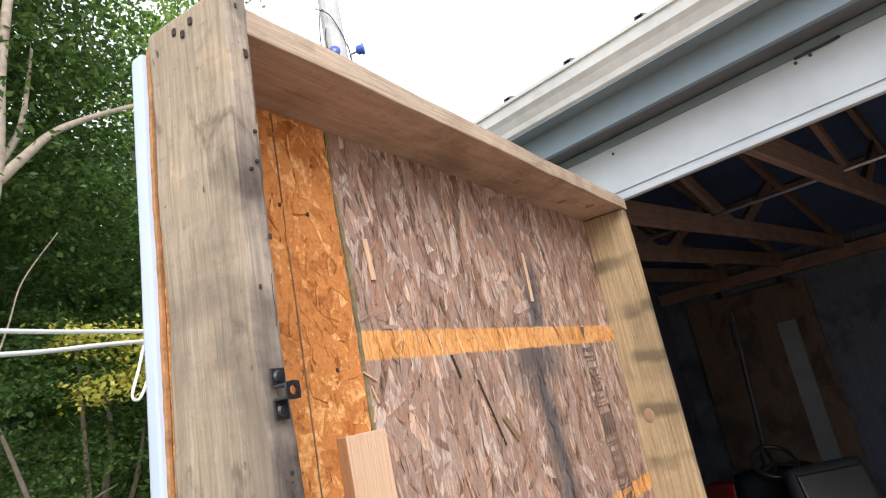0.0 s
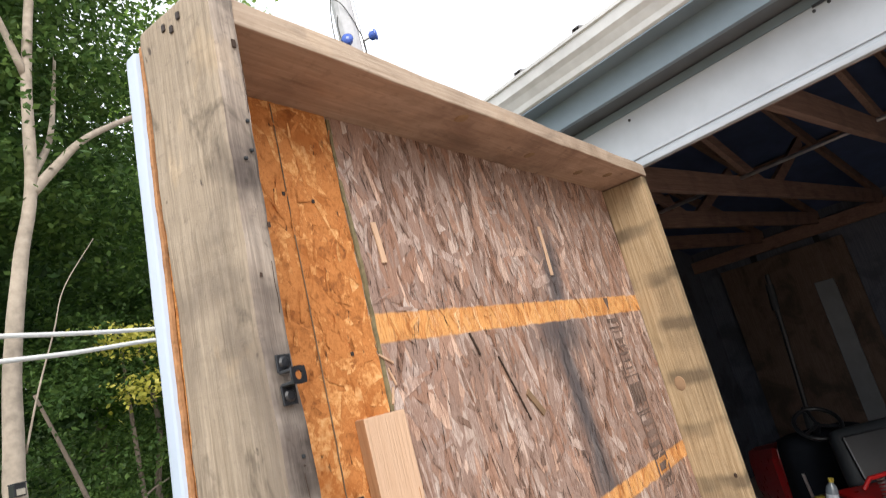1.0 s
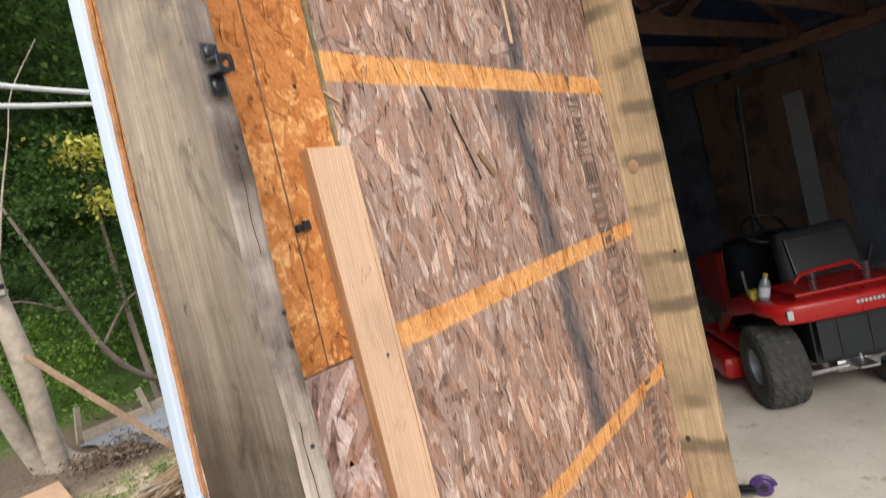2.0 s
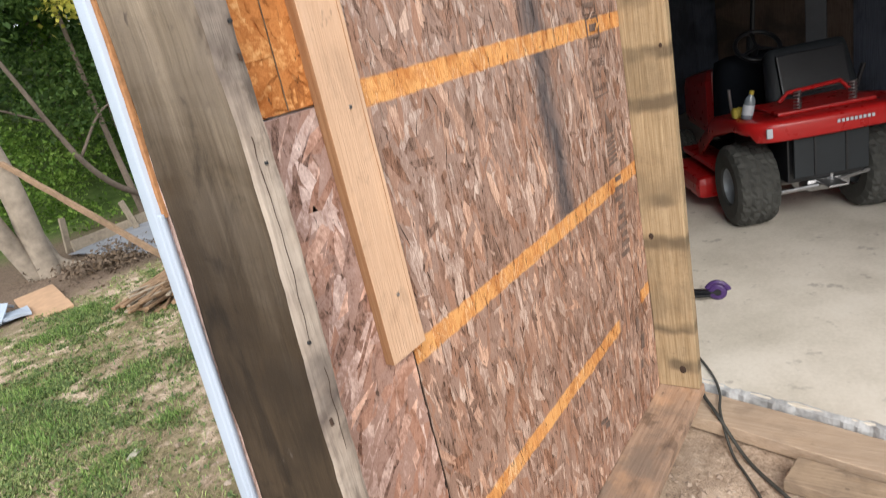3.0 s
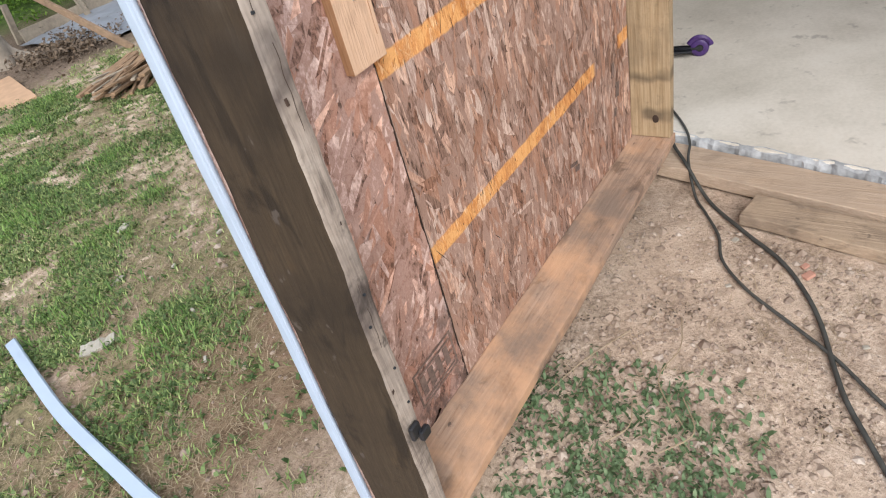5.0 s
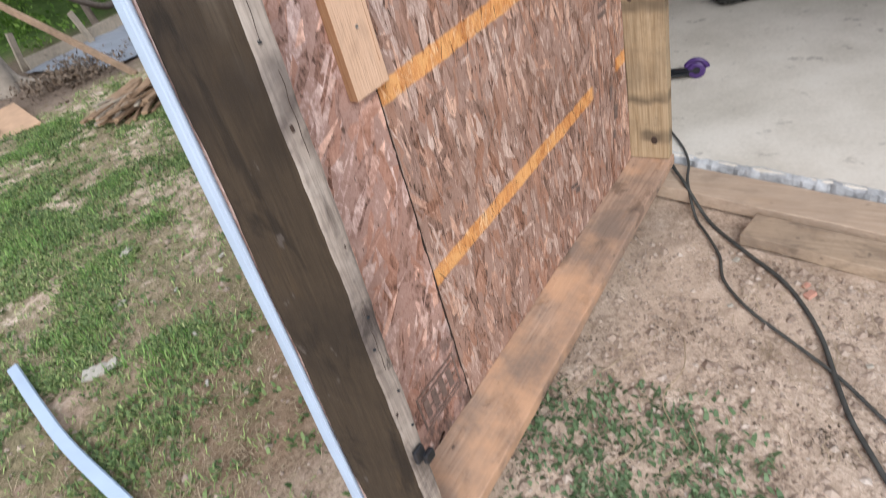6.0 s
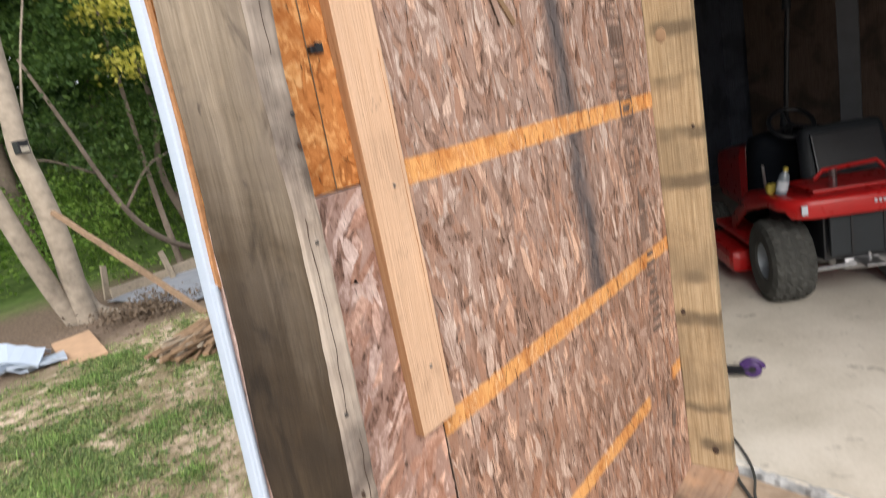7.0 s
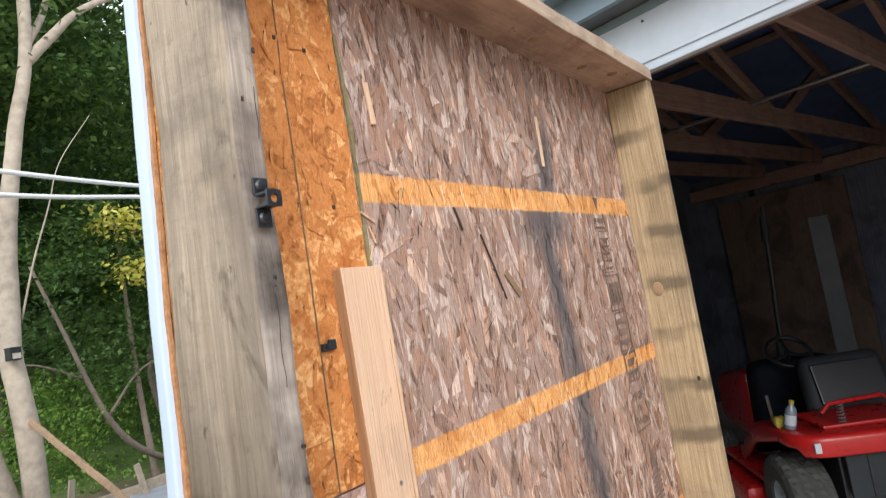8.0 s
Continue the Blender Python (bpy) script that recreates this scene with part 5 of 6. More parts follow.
# ---- the yard beyond the door ----
def build_yard():
    g = ground_height
    sheet = box((-0.17, -0.46, -0.009), (0.17, 0.46, 0.009), bevel=0.002, cuts=4, wobble=0.006)
    tagged(part("plywood_sheet", move(sheet, pose(1.60, 5.50, g(1.60, 5.50) + 0.03, 3, -4, -14)), M_PLY), "tan plywood offcut lying at the lawn's edge", "plywood")
    rng = random.Random(9)
    for i in range(36):
        l = rng.uniform(0.4, 0.85)
        w, h = rng.uniform(0.012, 0.026), rng.uniform(0.006, 0.012)
        x, y, k = 2.0 + rng.gauss(0, 0.10), 4.08 + rng.gauss(0, 0.16), i // 9
        b = box((-l / 2, -w, -h), (l / 2, w, h), bevel=0.003, cuts=3, wobble=0.004, seed=i)
        tagged(part("scrap_lath", move(b, pose(x, y, g(x, y) + 0.02 + 0.03 * k, rng.gauss(0, 6), rng.gauss(0, 3), 27 + rng.gauss(0, 11))), M_SCRAP if rng.random() < 0.75 else M_GREYWOOD), "splintered brown lath in a heap of scrap wood", "lath", "scrap wood heap")
    for i, (x, y, a, tz) in enumerate(((1.14, 5.65, 30, 0.04), (1.24, 5.45, 75, 0.07), (1.06, 5.8, 10, 0.12), (1.22, 5.72, 120, 0.15), (1.10, 5.5, 50, 0.19))):
        b = box((-0.12, -0.22, -0.012), (0.12, 0.22, 0.012), bevel=0.003, cuts=5, wobble=0.03, seed=i)
        tagged(part("vinyl_offcut", move(b, pose(x, y, g(x, y) + tz, 4 + 5 * i, 5 - 6 * i, a)), M_VINYL), "broken white vinyl siding dumped on the lawn", "vinyl siding", "vinyl scraps")
    # form boards, stakes and black sheeting
    for p, q in (((2.70, 7.25), (3.50, 7.30)), ((3.55, 7.28), (4.9, 7.60))):
        d = Vector((q[0] - p[0], q[1] - p[1], 0))
        b = box((0, -0.018, 0), (d.length, 0.018, 0.17), bevel=0.004, cuts=5, wobble=0.005)
        tagged(part("form_board", move(b, pose(p[0], p[1], g(*p) - 0.01, 0, 0, math.degrees(math.atan2(d.y, d.x)))), M_GREYWOOD), "weathered grey form board on edge in the soil", "board", "form boards")
    for x, y, h, ly in ((2.72, 7.45, 0.42, 8), (3.48, 7.18, 0.42, -14), (4.5, 7.4, 0.35, 4)):
        b = box((-0.035, -0.018, -0.1), (0.035, 0.018, h), bevel=0.004, cuts=3, wobble=0.003)
        tagged(part("wooden_stake", move(b, pose(x, y, g(x, y), 3, ly, 10)), M_GREYWOOD), "weathered grey wooden stake driven into the soil", "stake", "stakes")
    verts, faces, n = [], [], 26
    for j in range(n):
        for i in range(n):
            u, v = i / (n - 1), j / (n - 1)
            x, y = 2.75 + 2.3 * u - 0.15 * v, 5.55 + 1.65 * v + 0.25 * u
            verts.append((x, y, g(x, y) + 0.035 + 0.02 * noise.noise(Vector((x * 4, y * 4, 2)))))
    faces = [(j * n + i, j * n + i + 1, (j + 1) * n + i + 1, (j + 1) * n + i) for j in range(n - 1) for i in range(n - 1)]
    tarp = soup("ground_sheet", verts, faces, M_TARP)
    tagged(tarp, "dusty black plastic sheeting spread on the soil", "sheeting")
    # plank leaning on the trunk
    p, q = Vector((2.07, 6.42, 1.20)), Vector((2.58, 4.93, -0.01))
    d = q - p
    m = Matrix.Translation(p) @ d.to_track_quat("X", "Z").to_matrix().to_4x4()
    tagged(part("leaning_board", move(box((0, -0.018, -0.028), (d.length, 0.018, 0.028), bevel=0.004, cuts=12, wobble=0.008), m), M_SPLITWOOD), "split tan plank leaning against the tree trunk", "plank")
    lamp = thing("solar_lamp", "small black solar lamp fixed to the tree trunk", "lamp")
    m = pose(1.96, 6.35, 1.87, 0, 0, 12)
    part("housing", move(box((-0.055, -0.05, -0.06), (0.055, 0.05, 0.06), bevel=0.012), m), M_BLACK, lamp)
    part("lens", move(box((-0.04, -0.057, -0.045), (0.04, -0.051, 0.01), bevel=0.002), m), M_FLAT, lamp, "pale lamp lens")
    part("panel", move(box((-0.06, -0.06, 0.058), (0.06, 0.05, 0.068), bevel=0.003), m), M_SEAT, lamp)


build_yard()


# ---- ropes and the utility pole ----
def build_lines():
    a = [(1.90, 0.93, 2.10), (1.20, 0.90, 2.075), (0.49, 0.81, 2.06), (0.09, 0.67, 2.034), (-0.54, 0.44, 2.01), (-1.77, 0.02, 2.01), (-4.0, -0.75, 2.10), (-14.0, -4.2, 2.9)]
    b = [(1.90, 0.93, 2.10), (1.20, 0.90, 2.06), (0.49, 0.81, 2.035), (0.09, 0.67, 1.988), (-0.54, 0.44, 1.946), (-1.77, 0.02, 1.946), (-4.0, -0.75, 2.07), (-14.0, -4.2, 2.9)]
    ob = thing("clothes_line", "two sagging white ropes strung from the garage wall", "rope")
    part("rope", tube(spline(a, 8), 0.0052, 8), M_ROPE, ob, smooth=True)
    part("rope", tube(spline(b, 8), 0.0052, 8), M_ROPE, ob, smooth=True)
    part("loop", tube(spline([(0.47, 0.81, 2.04), (0.44, 0.80, 1.96), (0.42, 0.80, 1.90), (0.44, 0.80, 1.895), (0.47, 0.80, 1.96), (0.485, 0.81, 2.035)], 6), 0.0038, 6), M_ROPE, ob)
    part("hook", tube([(1.93, 0.94, 2.10), (1.885, 0.93, 2.10)], 0.010, 8), M_STEEL, ob)
    p = Vector((4.33, 3.10, 0))
    pole = thing("utility_pole", "grey utility pole with two blue insulators behind the door", "utility pole")
    part("shaft", tube([(p.x, p.y, -0.3), (p.x, p.y, 3), (p.x, p.y, 6), (p.x, p.y, 9)], [0.15, 0.13, 0.115, 0.10], 14, 0.03), M_POLE, pole)
    part("cable_cover", tube([(p.x + 0.07, p.y - 0.12, 0.0), (p.x + 0.06, p.y - 0.11, 4), (p.x + 0.055, p.y - 0.10, 8.8)], 0.022, 8), M_STEEL, pole)
    for dx, dy, z in ((-0.20, -0.13, 5.46), (0.12, -0.22, 5.58)):
        st = part("bracket", tube([(p.x, p.y, z - 0.05), (p.x + dx, p.y + dy, z)], 0.018, 8), M_STEEL, pole)
        part("insulator", move(lathe([(0, -0.045), (0.03, -0.04), (0.05, -0.02), (0.05, 0.02), (0.065, 0.03), (0.05, 0.05), (0, 0.055)], 18), Matrix.Translation((p.x + dx, p.y + dy, z)) @ Vector((dx, dy, 0)).to_track_quat("Z", "Y").to_matrix().to_4x4()), M_BLUE, st, "blue glazed insulator", True)
    for k, pts in enumerate(([(p.x - 0.1, p.y, 6.1), (p.x - 0.2, p.y - 0.02, 6.0), (p.x - 0.24, p.y, 5.6), (p.x - 0.2, p.y, 5.2)], [(p.x - 0.24, p.y, 6.05), (p.x - 0.12, p.y - 0.1, 5.95), (p.x + 0.05, p.y - 0.13, 5.6), (p.x + 0.06, p.y - 0.13, 5.25)], [(p.x - 0.1, p.y, 5.9), (p.x - 0.15, p.y, 5.7), (p.x - 0.1, p.y, 5.15)])):
        part("service_wire", tube(spline(pts, 6), 0.006, 5), M_CABLE, pole)


build_lines()


# ---- trees and woods ----
def leaves(name, centres, count, radius, size, seed, material, parent=None, flat=0.55, droop=0.3):
    """Many small pointed leaves in clumps round the given centres (x, y, z, spread)."""
    rng = np.random.default_rng(seed)
    cs = np.array(centres)
    sprays = max(1, count // 14)
    own = rng.integers(0, len(cs), sprays)
    heart = cs[own, :3] + rng.normal(0, 1, (sprays, 3)) * cs[own, 3:4] * np.array((1, 1, flat)) * radius
    per = rng.integers(0, sprays, count)
    pos = heart[per] + rng.normal(0, 1, (count, 3)) * np.array((1, 1, 0.4)) * max(size) * 1.15
    yaw, tilt, roll = rng.uniform(0, 2 * np.pi, count), rng.normal(-droop, 0.45, count), rng.normal(0, 0.6, count)
    l = rng.uniform(*size, count)
    w = l * rng.uniform(0.45, 0.7, count)
    d = np.stack((np.cos(yaw) * np.cos(tilt), np.sin(yaw) * np.cos(tilt), np.sin(tilt)), 1)
    s = np.stack((-np.sin(yaw), np.cos(yaw), np.zeros(count)), 1)
    nrm = np.cross(d, s)
    s = s * np.cos(roll)[:, None] + nrm * np.sin(roll)[:, None]
    a = pos
    b = pos + d * (l * 0.45)[:, None] + s * (w * 0.5)[:, None]
    c = pos + d * l[:, None]
    e = pos + d * (l * 0.45)[:, None] - s * (w * 0.5)[:, None]
    verts = np.stack((a, b, c, e), 1).reshape(-1, 3)
    faces = np.arange(count * 4).reshape(-1, 4)
    me = bpy.data.meshes.new(name)
    me.from_pydata(verts.tolist(), [], faces.tolist())
    return link_mesh(name, me, material, parent)


def clumps(rng, n, x, y, z, s):
    return [(rng.uniform(*x), rng.uniform(*y), rng.uniform(*z), rng.uniform(*s)) for _ in range(n)]


def limb(points, r0, r1, seg=10):
    pts = spline(points, 5)
    n = len(pts)
    return tube(pts, [r0 + (r1 - r0) * i / (n - 1) for i in range(n)], seg, 0.12)


def build_trees():
    rng = random.Random(17)
    # the pale tree at the lawn's edge
    t = thing("pale_tree", "pale smooth-barked tree with a forked trunk at the lawn's edge", "tree")
    part("trunk", limb([(2.22, 6.62, -0.15), (2.20, 6.58, 0.25), (2.19, 6.55, 0.8), (2.13, 6.5, 1.4), (2.08, 6.5, 1.9), (2.12, 6.5, 2.6), (2.17, 6.5, 3.2), (2.32, 6.5, 4.2), (2.50, 6.5, 5.1), (2.58, 6.5, 6.6), (2.85, 6.6, 8.6)], 0.132, 0.05, 16), M_BARK, t, smooth=True)
    part("root_flare", limb([(2.24, 6.66, 0.35), (2.34, 6.60, 0.05), (2.60, 6.5, -0.08)], 0.11, 0.04), M_BARK, t, smooth=True)
    part("second_stem", limb([(2.16, 6.66, -0.1), (1.96, 6.60, 0.5), (1.74, 6.5, 1.4), (1.52, 6.4, 2.6), (1.4, 6.3, 4.2), (1.1, 6.1, 7.0)], 0.11, 0.05, 12), M_BARK, t, smooth=True)
    for pts, r in (([(2.49, 6.5, 5.0), (2.80, 6.5, 5.4), (3.2, 6.5, 5.85), (4.0, 6.6, 6.4), (5.0, 6.8, 7.0)], 0.065), ([(2.51, 6.5, 5.2), (2.85, 6.7, 5.9), (3.1, 6.9, 7.2)], 0.05), ([(2.2, 6.5, 2.2), (2.35, 6.45, 2.8), (2.55, 6.45, 3.4), (2.72, 6.5, 3.9), (3.1, 6.5, 4.5)], 0.012), ([(2.57, 6.5, 6.5), (2.2, 6.4, 7.4), (1.6, 6.2, 8.2)], 0.05)):
        part("limb", limb(pts, r, r * 0.35, 8), M_BARK, t, smooth=True)
    cr = [(min(4.9, rng.gauss(2.8, 1.3)), max(7.3, rng.gauss(7.9, 0.8)), rng.uniform(5.2, 11.0), rng.uniform(0.4, 0.9)) for _ in range(70)]
    leaves("crown", cr, 50000, 0.8, (0.075, 0.14), 3, M_LEAF, t)
    t.location = (-0.08, 0.03, 0)
    # the leaning dark tree behind the form boards
    t = thing("leaning_tree", "dark tree with crooked leaning limbs at the woods' edge", "tree")
    part("trunk", limb([(5.1, 8.5, 0.0), (4.55, 8.2, 0.15), (4.12, 7.8, 0.24), (3.62, 7.6, 0.55), (3.3, 7.5, 0.95), (3.1, 7.5, 1.45), (2.9, 7.5, 2.05), (2.6, 7.5, 2.9)], 0.055, 0.02, 10), M_BARK_DARK, t, smooth=True)
    for pts, r in (([(4.7, 8.3, 0.1), (4.45, 8.3, 0.7), (4.3, 8.3, 1.4), (4.5, 8.4, 2.4), (4.4, 8.5, 3.6)], 0.07), ([(4.42, 8.3, 0.9), (4.75, 8.3, 1.6), (5.0, 8.3, 2.6)], 0.045), ([(3.3, 7.5, 1.0), (3.7, 7.5, 1.45), (4.1, 7.6, 1.6)], 0.02), ([(3.05, 7.5, 1.5), (2.5, 7.4, 1.75), (2.2, 7.4, 1.7)], 0.015)):
        part("limb", limb(pts, r, r * 0.4, 8), M_BARK_DARK, t, smooth=True)
    cr = [(rng.uniform(3.0, 6.2), rng.uniform(7.5, 9.6), rng.uniform(1.5, 4.6), rng.uniform(0.2, 0.5)) for _ in range(60)]
    leaves("crown", cr, 15000, 0.8, (0.05, 0.10), 4, M_LEAF, t)
    # the yellowing maple behind
    t = thing("yellow_tree", "small tree with yellow-green leaves in the woods", "tree")
    part("trunk", limb([(4.0, 7.9, 0.0), (3.9, 7.9, 1.4), (3.85, 7.9, 3.6)], 0.05, 0.02), M_BARK_DARK, t)
    leaves("crown", [(rng.uniform(3.45, 4.5), rng.uniform(7.2, 7.6), rng.uniform(2.7, 3.75), rng.uniform(0.1, 0.24)) for _ in range(20)], 1300, 0.85, (0.06, 0.12), 5, M_LEAF_YELLOW, t)
    # the woods
    spots = [(3.4, 11.5), (6.6, 10.2), (8.4, 12.0), (4.6, 14.5), (7.0, 15.5), (9.8, 15.0), (11.2, 11.5), (2.0, 13.0), (12.5, 17.0), (5.5, 19.0), (9.0, 20.0), (0.2, 15.5), (13.5, 13.0), (7.6, 9.0), (9.4, 12.2)]
    for i, (x, y) in enumerate(spots):
        h = rng.uniform(9, 14) if (x, y) not in ((6.6, 10.2), (7.6, 9.0), (8.4, 12.0), (11.2, 11.5)) else rng.uniform(5.0, 6.5)
        h = 15.5 if (x, y) == (9.4, 12.2) else h
        t = thing("woodland_tree", "dark green leafy tree standing in the woods", "tree", "woodland trees")
        z0 = ground_height(x, y)
        part("trunk", limb([(x, y, z0 - 0.2), (x + rng.gauss(0, 0.15), y, z0 + h * 0.3), (x + rng.gauss(0, 0.4), y, z0 + h * 0.65), (x + rng.gauss(0, 0.6), y, z0 + h * 0.95)], rng.uniform(0.12, 0.2), 0.03), M_BARK_DARK, t, smooth=True)
        for _ in range(4):
            zz, an, l = z0 + h * rng.uniform(0.3, 0.75), rng.uniform(0, 6.28), rng.uniform(1.2, 2.4)
            part("limb", limb([(x, y, zz), (x + l * 0.5 * math.cos(an), y + l * 0.5 * math.sin(an), zz + 0.5), (x + l * math.cos(an), y + l * math.sin(an), zz + 0.8)], 0.05, 0.012, 6), M_BARK_DARK, t)
        cr = [(x + rng.gauss(0, 1.25), y + rng.gauss(0, 1.1), z0 + h * rng.uniform(0.22, 1.0), rng.uniform(0.4, 0.95)) for _ in range(60)]
        leaves("crown", cr, 13000, 0.8, (0.10, 0.20), 20 + i, (M_LEAF_DARK, M_LEAF, M_LEAF_LIGHT)[i % 3], t)
    und = [(x, y, ground_height(x, y) + h, s) for x, y, h, s in clumps(rng, 170, (0.8, 12.0), (8.2, 13.0), (0.05, 1.4), (0.2, 0.5))]
    tagged(leaves("undergrowth", und, 44000, 0.8, (0.035, 0.085), 8, M_LEAF_LIGHT), "tangled green undergrowth at the woods' edge", "undergrowth", kind="stuff")
    back = [(x, y, ground_height(x, y) + h, s) for x, y, h, s in clumps(rng, 320, (-6.0, 34.0), (20.0, 32.0), (1.0, 12.5), (0.8, 1.7))]
    tagged(leaves("far_woods", back, 62000, 0.9, (0.25, 0.5), 9, M_LEAF_DARK), "dark far woods behind the yard", "woods", kind="stuff")


build_trees()


# ---- grass, weeds, straw and stones ----
def free_ground(x, y):
    """True where neither slab, planks nor sheeting covers the soil."""
    p = GM.inverted() @ Vector((x, y, 0))
    return p.y < -0.36 or p.x < -0.4 and p.y < 0


def scatter_blades(name, n, box_xy, weight, length, width, material, label, category, seed, lie=0.35):
    rng = random.Random(seed)
    verts, faces = [], []
    x0, x1, y0, y1 = box_xy
    made = 0
    for _ in range(n * 6):
        if made >= n:
            break
        x, y = rng.uniform(x0, x1), rng.uniform(y0, y1)
        if rng.random() > weight(x, y) or not free_ground(x, y):
            continue
        made += 1
        z = ground_height(x, y) + 0.002
        for _ in range(rng.randint(2, 4)):
            a, l, w = rng.uniform(0, 6.28), rng.uniform(*length), rng.uniform(*width)
            k = rng.uniform(lie, 1.1)
            bx, by = x + rng.gauss(0, 0.012), y + rng.gauss(0, 0.012)
            dx, dy, dz = math.cos(a) * math.sin(k) * l, math.sin(a) * math.sin(k) * l, math.cos(k) * l
            sx, sy = -math.sin(a) * w, math.cos(a) * w
            i = len(verts)
            verts += [(bx - sx, by - sy, z), (bx + sx, by + sy, z), (bx + dx * 0.55 + sx * 0.8, by + dy * 0.55 + sy * 0.8, z + dz * 0.7), (bx + dx * 0.55 - sx * 0.8, by + dy * 0.55 - sy * 0.8, z + dz * 0.7), (bx + dx, by + dy, z + dz * 0.85)]
            faces += [(i, i + 1, i + 2, i + 3), (i + 3, i + 2, i + 4)]
    tagged(soup(name, verts, faces, material), label, category, kind="stuff")


TUFTS = ((0.86, 2.22, 0.14), (1.61, 4.63, 0.25), (1.2, 4.41, 0.3), (1.06, 2.95, 0.2), (0.42, 2.85, 0.35), (0.42, 2.12, 0.22), (0.64, 3.49, 0.3), (0.1, 1.75, 0.25), (0.2, 1.2, 0.2))
BARE = ((0.95, 4.42, 0.3), (0.61, 2.25, 0.16), (1.07, 1.97, 0.3), (0.32, 1.48, 0.16), (0.75, 1.35, 0.35), (0.55, 0.8, 0.3))


def lawn_weight(x, y):
    v = 0.5 * noise.noise(Vector((x * 1.3, y * 1.3, 5.5))) + 0.8 * noise.noise(Vector((x * 4.1, y * 4.1, 1.5))) + 0.9 * noise.noise(Vector((x * 11.5, y * 11.5, 1.5)))
    for cx, cy, r in TUFTS:
        v += 0.75 * math.exp(-((x - cx) ** 2 + (y - cy) ** 2) / r ** 2)
    for cx, cy, r in BARE:
        v -= 0.8 * math.exp(-((x - cx) ** 2 + (y - cy) ** 2) / r ** 2)
    near_door = min(1.0, max(0.0, (y - 0.25 - 0.45 * max(0, x)) / 0.9))
    fade = min(1.0, max(0.0, (x + 1.6) / 0.9))
    return fade * max(0.10, min(1.0, 0.32 + 0.85 * v)) * (0.25 + 0.75 * near_door) * (1.0 if y < 4.6 else max(0.0, 1 - (y - 4.6) / 0.8))


def weed_weight(x, y):
    d = math.hypot((x - 0.36) / 0.30, (y + 0.38) / 0.32)
    return max(0.0, 1.2 - d) * (0.7 + 0.8 * noise.noise(Vector((x * 7, y * 7, 0))))


scatter_blades("grass", 36000, (-1.6, 2.6, 0.04, 5.9), lawn_weight, (0.010, 0.036), (0.0010, 0.0028), M_GRASS, "short patchy green grass on the worn lawn", "grass", 1, 0.7)
scatter_blades("grass_tufts", 2600, (-0.4, 2.2, 0.7, 5.2), lambda x, y: 0.9 * max(math.exp(-((x - cx) ** 2 + (y - cy) ** 2) / (0.6 * r) ** 2) for cx, cy, r in TUFTS), (0.03, 0.075), (0.0012, 0.0032), M_TUFT, "taller bright green grass tufts in the lawn", "grass", 6, 0.3)
scatter_blades("clover", 17000, (-1.4, 2.4, 0.06, 5.6), lambda x, y: lawn_weight(x, y) ** 1.4, (0.012, 0.034), (0.003, 0.008), M_HERB, "low broad-leaved weeds among the grass", "weeds", 2, 0.7)
scatter_blades("dry_straw", 20000, (-1.2, 1.6, -1.2, 4.0), lambda x, y: (0.35 + 0.5 * noise.noise(Vector((x * 2, y * 2, 9)))) * (0.12 if y < 0 else 1), (0.015, 0.055), (0.0005, 0.0012), M_STRAW, "dry straw strewn over the soil", "straw", 3, 1.52)
scatter_blades("weeds", 950, (-0.1, 0.95, -1.0, 0.0), weed_weight, (0.010, 0.030), (0.002, 0.007), M_WEED, "dull green weeds growing by the door", "weeds", 4, 0.5)


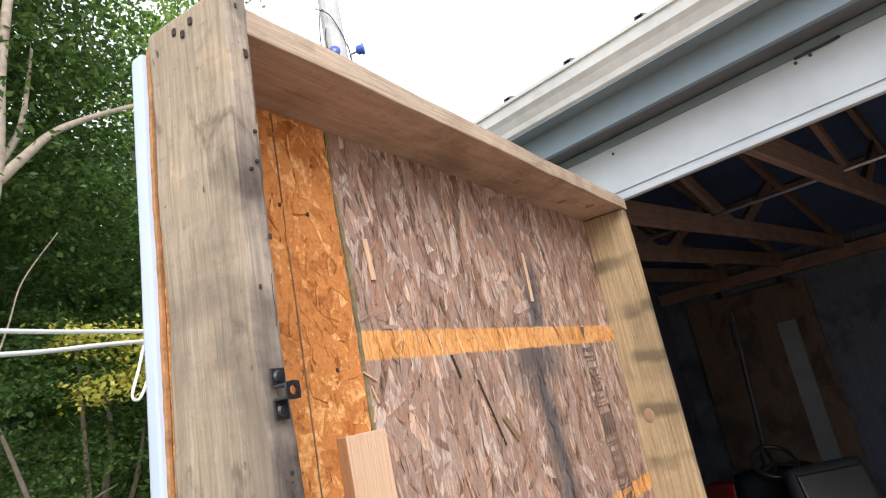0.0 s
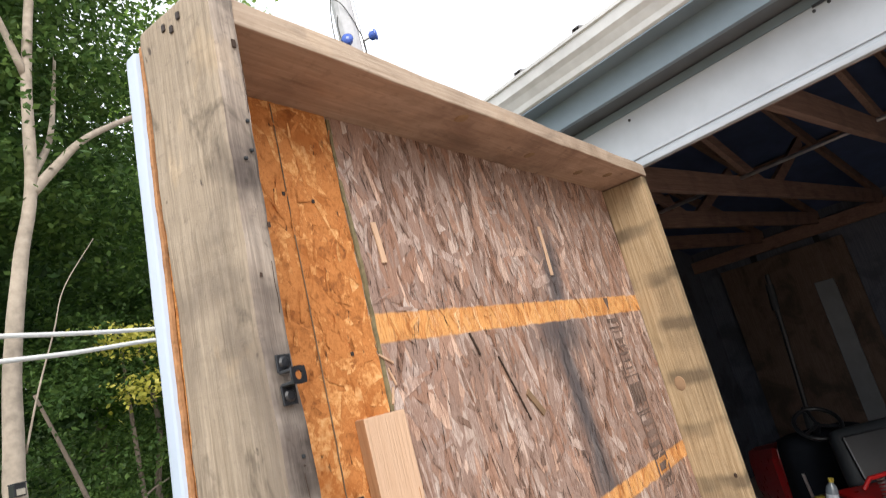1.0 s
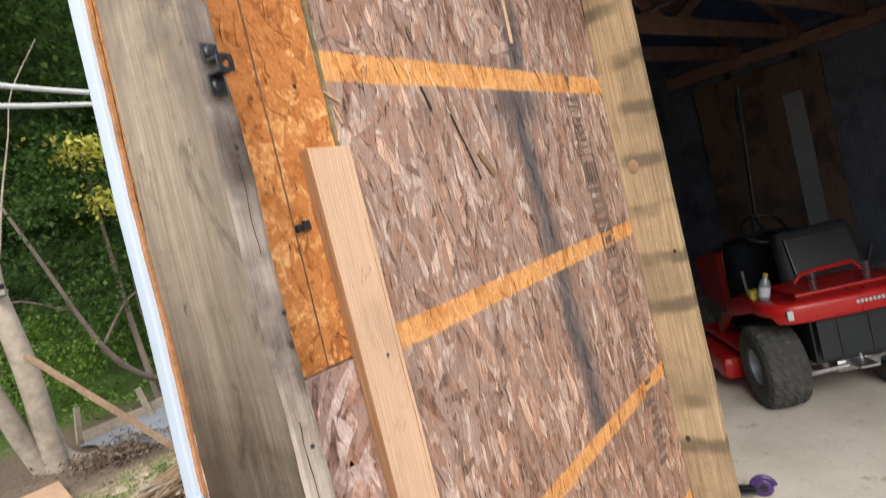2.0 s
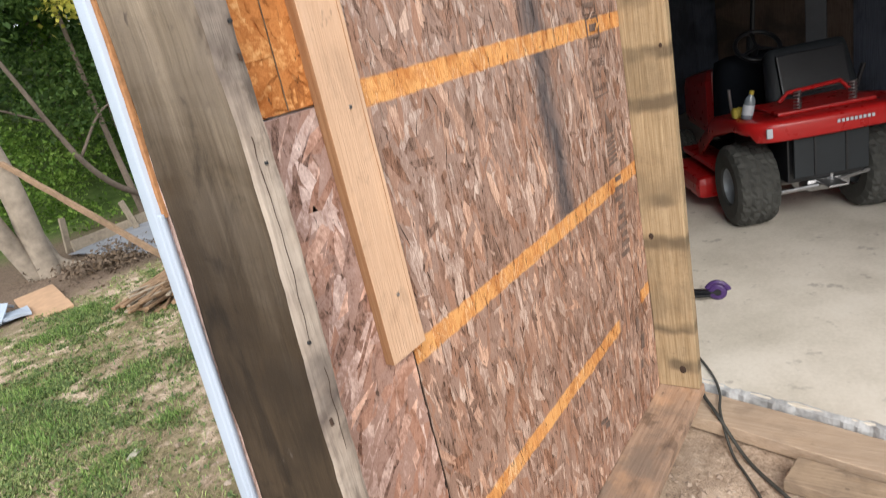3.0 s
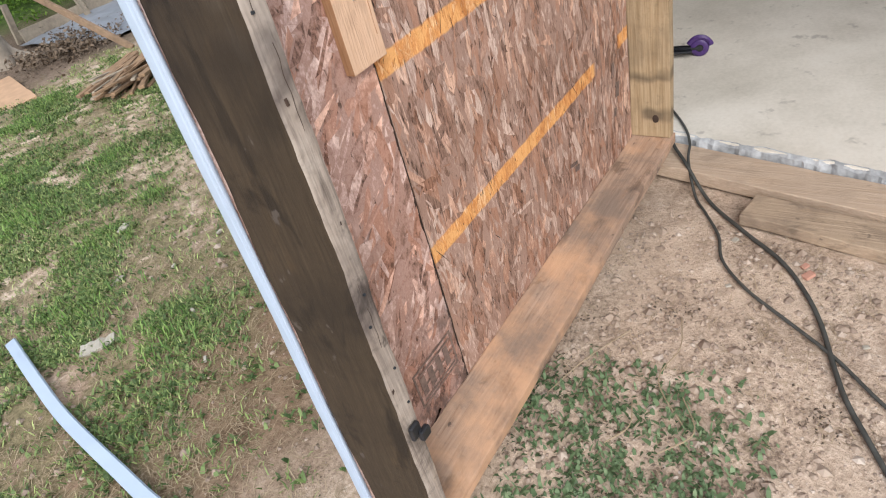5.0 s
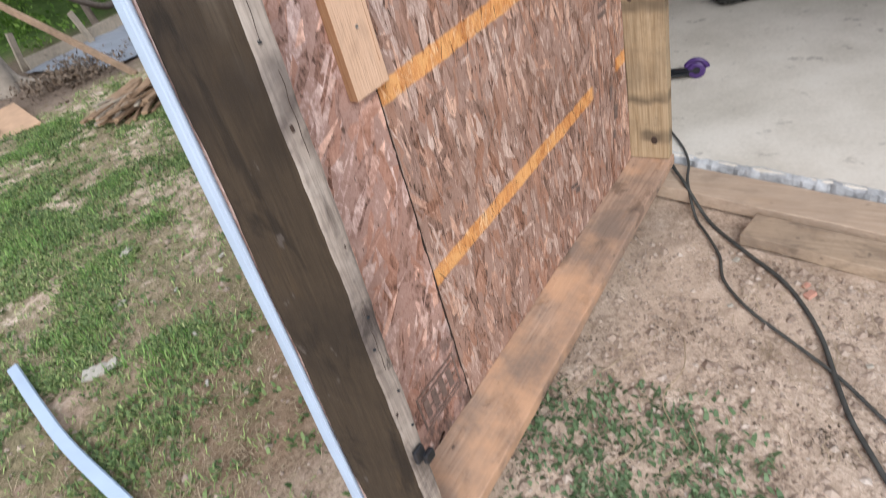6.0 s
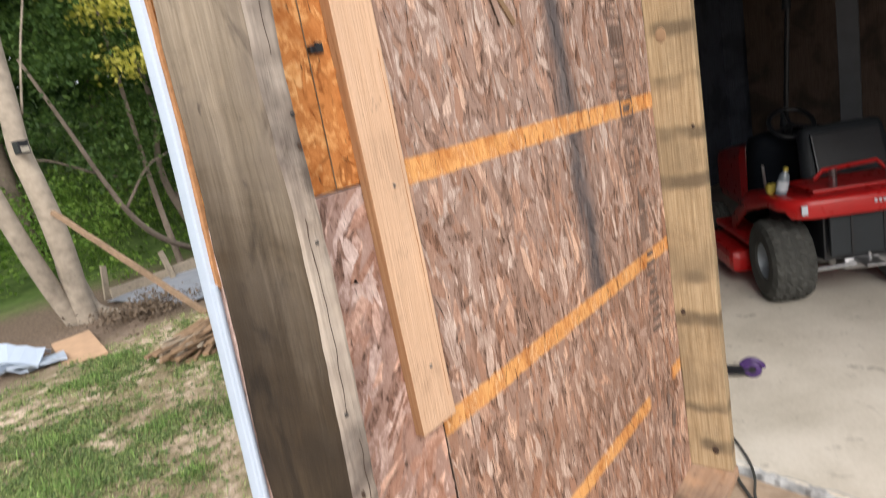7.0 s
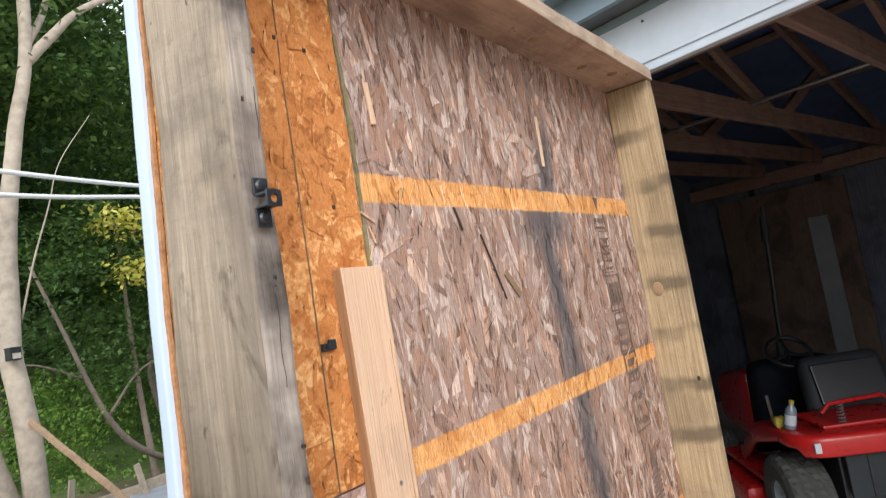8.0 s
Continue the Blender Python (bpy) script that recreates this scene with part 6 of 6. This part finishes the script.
def build_stones():
    rng = random.Random(33)
    verts, faces = [], []
    for _ in range(11000):
        if rng.random() < 0.66:
            x, y = rng.uniform(0.2, 1.7), rng.uniform(-1.2, 0.05)
        else:
            x, y = rng.uniform(-1.2, 2.0), rng.uniform(0.1, 4.5)
        if not free_ground(x, y):
            continue
        s = min(0.018, 0.0022 + rng.expovariate(1 / (0.0028 if y < 0.1 else 0.0040)))
        z, i = ground_height(x, y) + s * 0.25, len(verts)
        a = rng.uniform(0, 6.28)
        for k in range(5):
            t = a + k * 1.2566
            verts.append((x + s * math.cos(t) * rng.uniform(0.7, 1.2), y + s * math.sin(t) * rng.uniform(0.7, 1.2), z + s * rng.uniform(-0.3, 0.2)))
        verts += [(x, y, z + s * rng.uniform(0.4, 0.8)), (x, y, z - s * 0.6)]
        for k in range(5):
            faces += [(i + k, i + (k + 1) % 5, i + 5), (i + (k + 1) % 5, i + k, i + 6)]
    tagged(soup("gravel", verts, faces, M_STONE), "small stones and crumbs strewn on bare soil", "gravel", kind="stuff")
    # leaf litter heap and twigs by the tree
    heap = [(2.55 + rng.gauss(0, 0.25), 6.05 + rng.gauss(0, 0.3), rng.uniform(-0.03, 0.04), 0.14) for _ in range(40)]
    tagged(leaves("leaf_litter", heap, 2600, 0.9, (0.02, 0.06), 12, M_LITTER, flat=0.3), "grey-brown heap of dead leaves below the tree", "leaf litter", kind="stuff")
    bits = [(0.84, -0.38, -0.025, 0.035), (0.78, -0.55, -0.03, 0.05), (0.70, -0.60, -0.03, 0.05), (0.62, -0.75, -0.03, 0.04), (0.50, -0.22, -0.03, 0.05), (0.35, -0.45, -0.03, 0.12), (0.30, -0.30, -0.03, 0.14), (0.45, -0.35, -0.03, 0.12), (0.25, -0.50, -0.03, 0.12), (0.55, -0.10, -0.03, 0.05), (0.75, -0.12, -0.03, 0.05)]
    tagged(leaves("leaf_crumbs", bits, 1500, 0.9, (0.005, 0.015), 14, M_LITTER, flat=0.06), "brown leaf crumbs scattered on the soil", "leaf crumbs", kind="stuff")
    for pts in ([(0.45, -0.15, 0), (0.58, -0.20, 0.01), (0.72, -0.28, 0.012)], [(0.82, -0.39, 0.005), (0.70, -0.42, 0.012), (0.58, -0.40, 0.01), (0.47, -0.50, 0.0)], [(0.50, -0.36, 0.012), (0.42, -0.38, 0.02), (0.36, -0.34, 0.012)], [(0.55, -0.47, 0.012), (0.46, -0.52, 0.02), (0.38, -0.46, 0.01)]):
        q = [(x, y, ground_height(x, y) + 0.008 + z) for x, y, z in pts]
        tagged(part("dry_stem", tube(spline(q, 5), 0.0017, 5), M_STRAW), "thin dry stem lying on the soil", "stem", "dry stems")


build_stones()
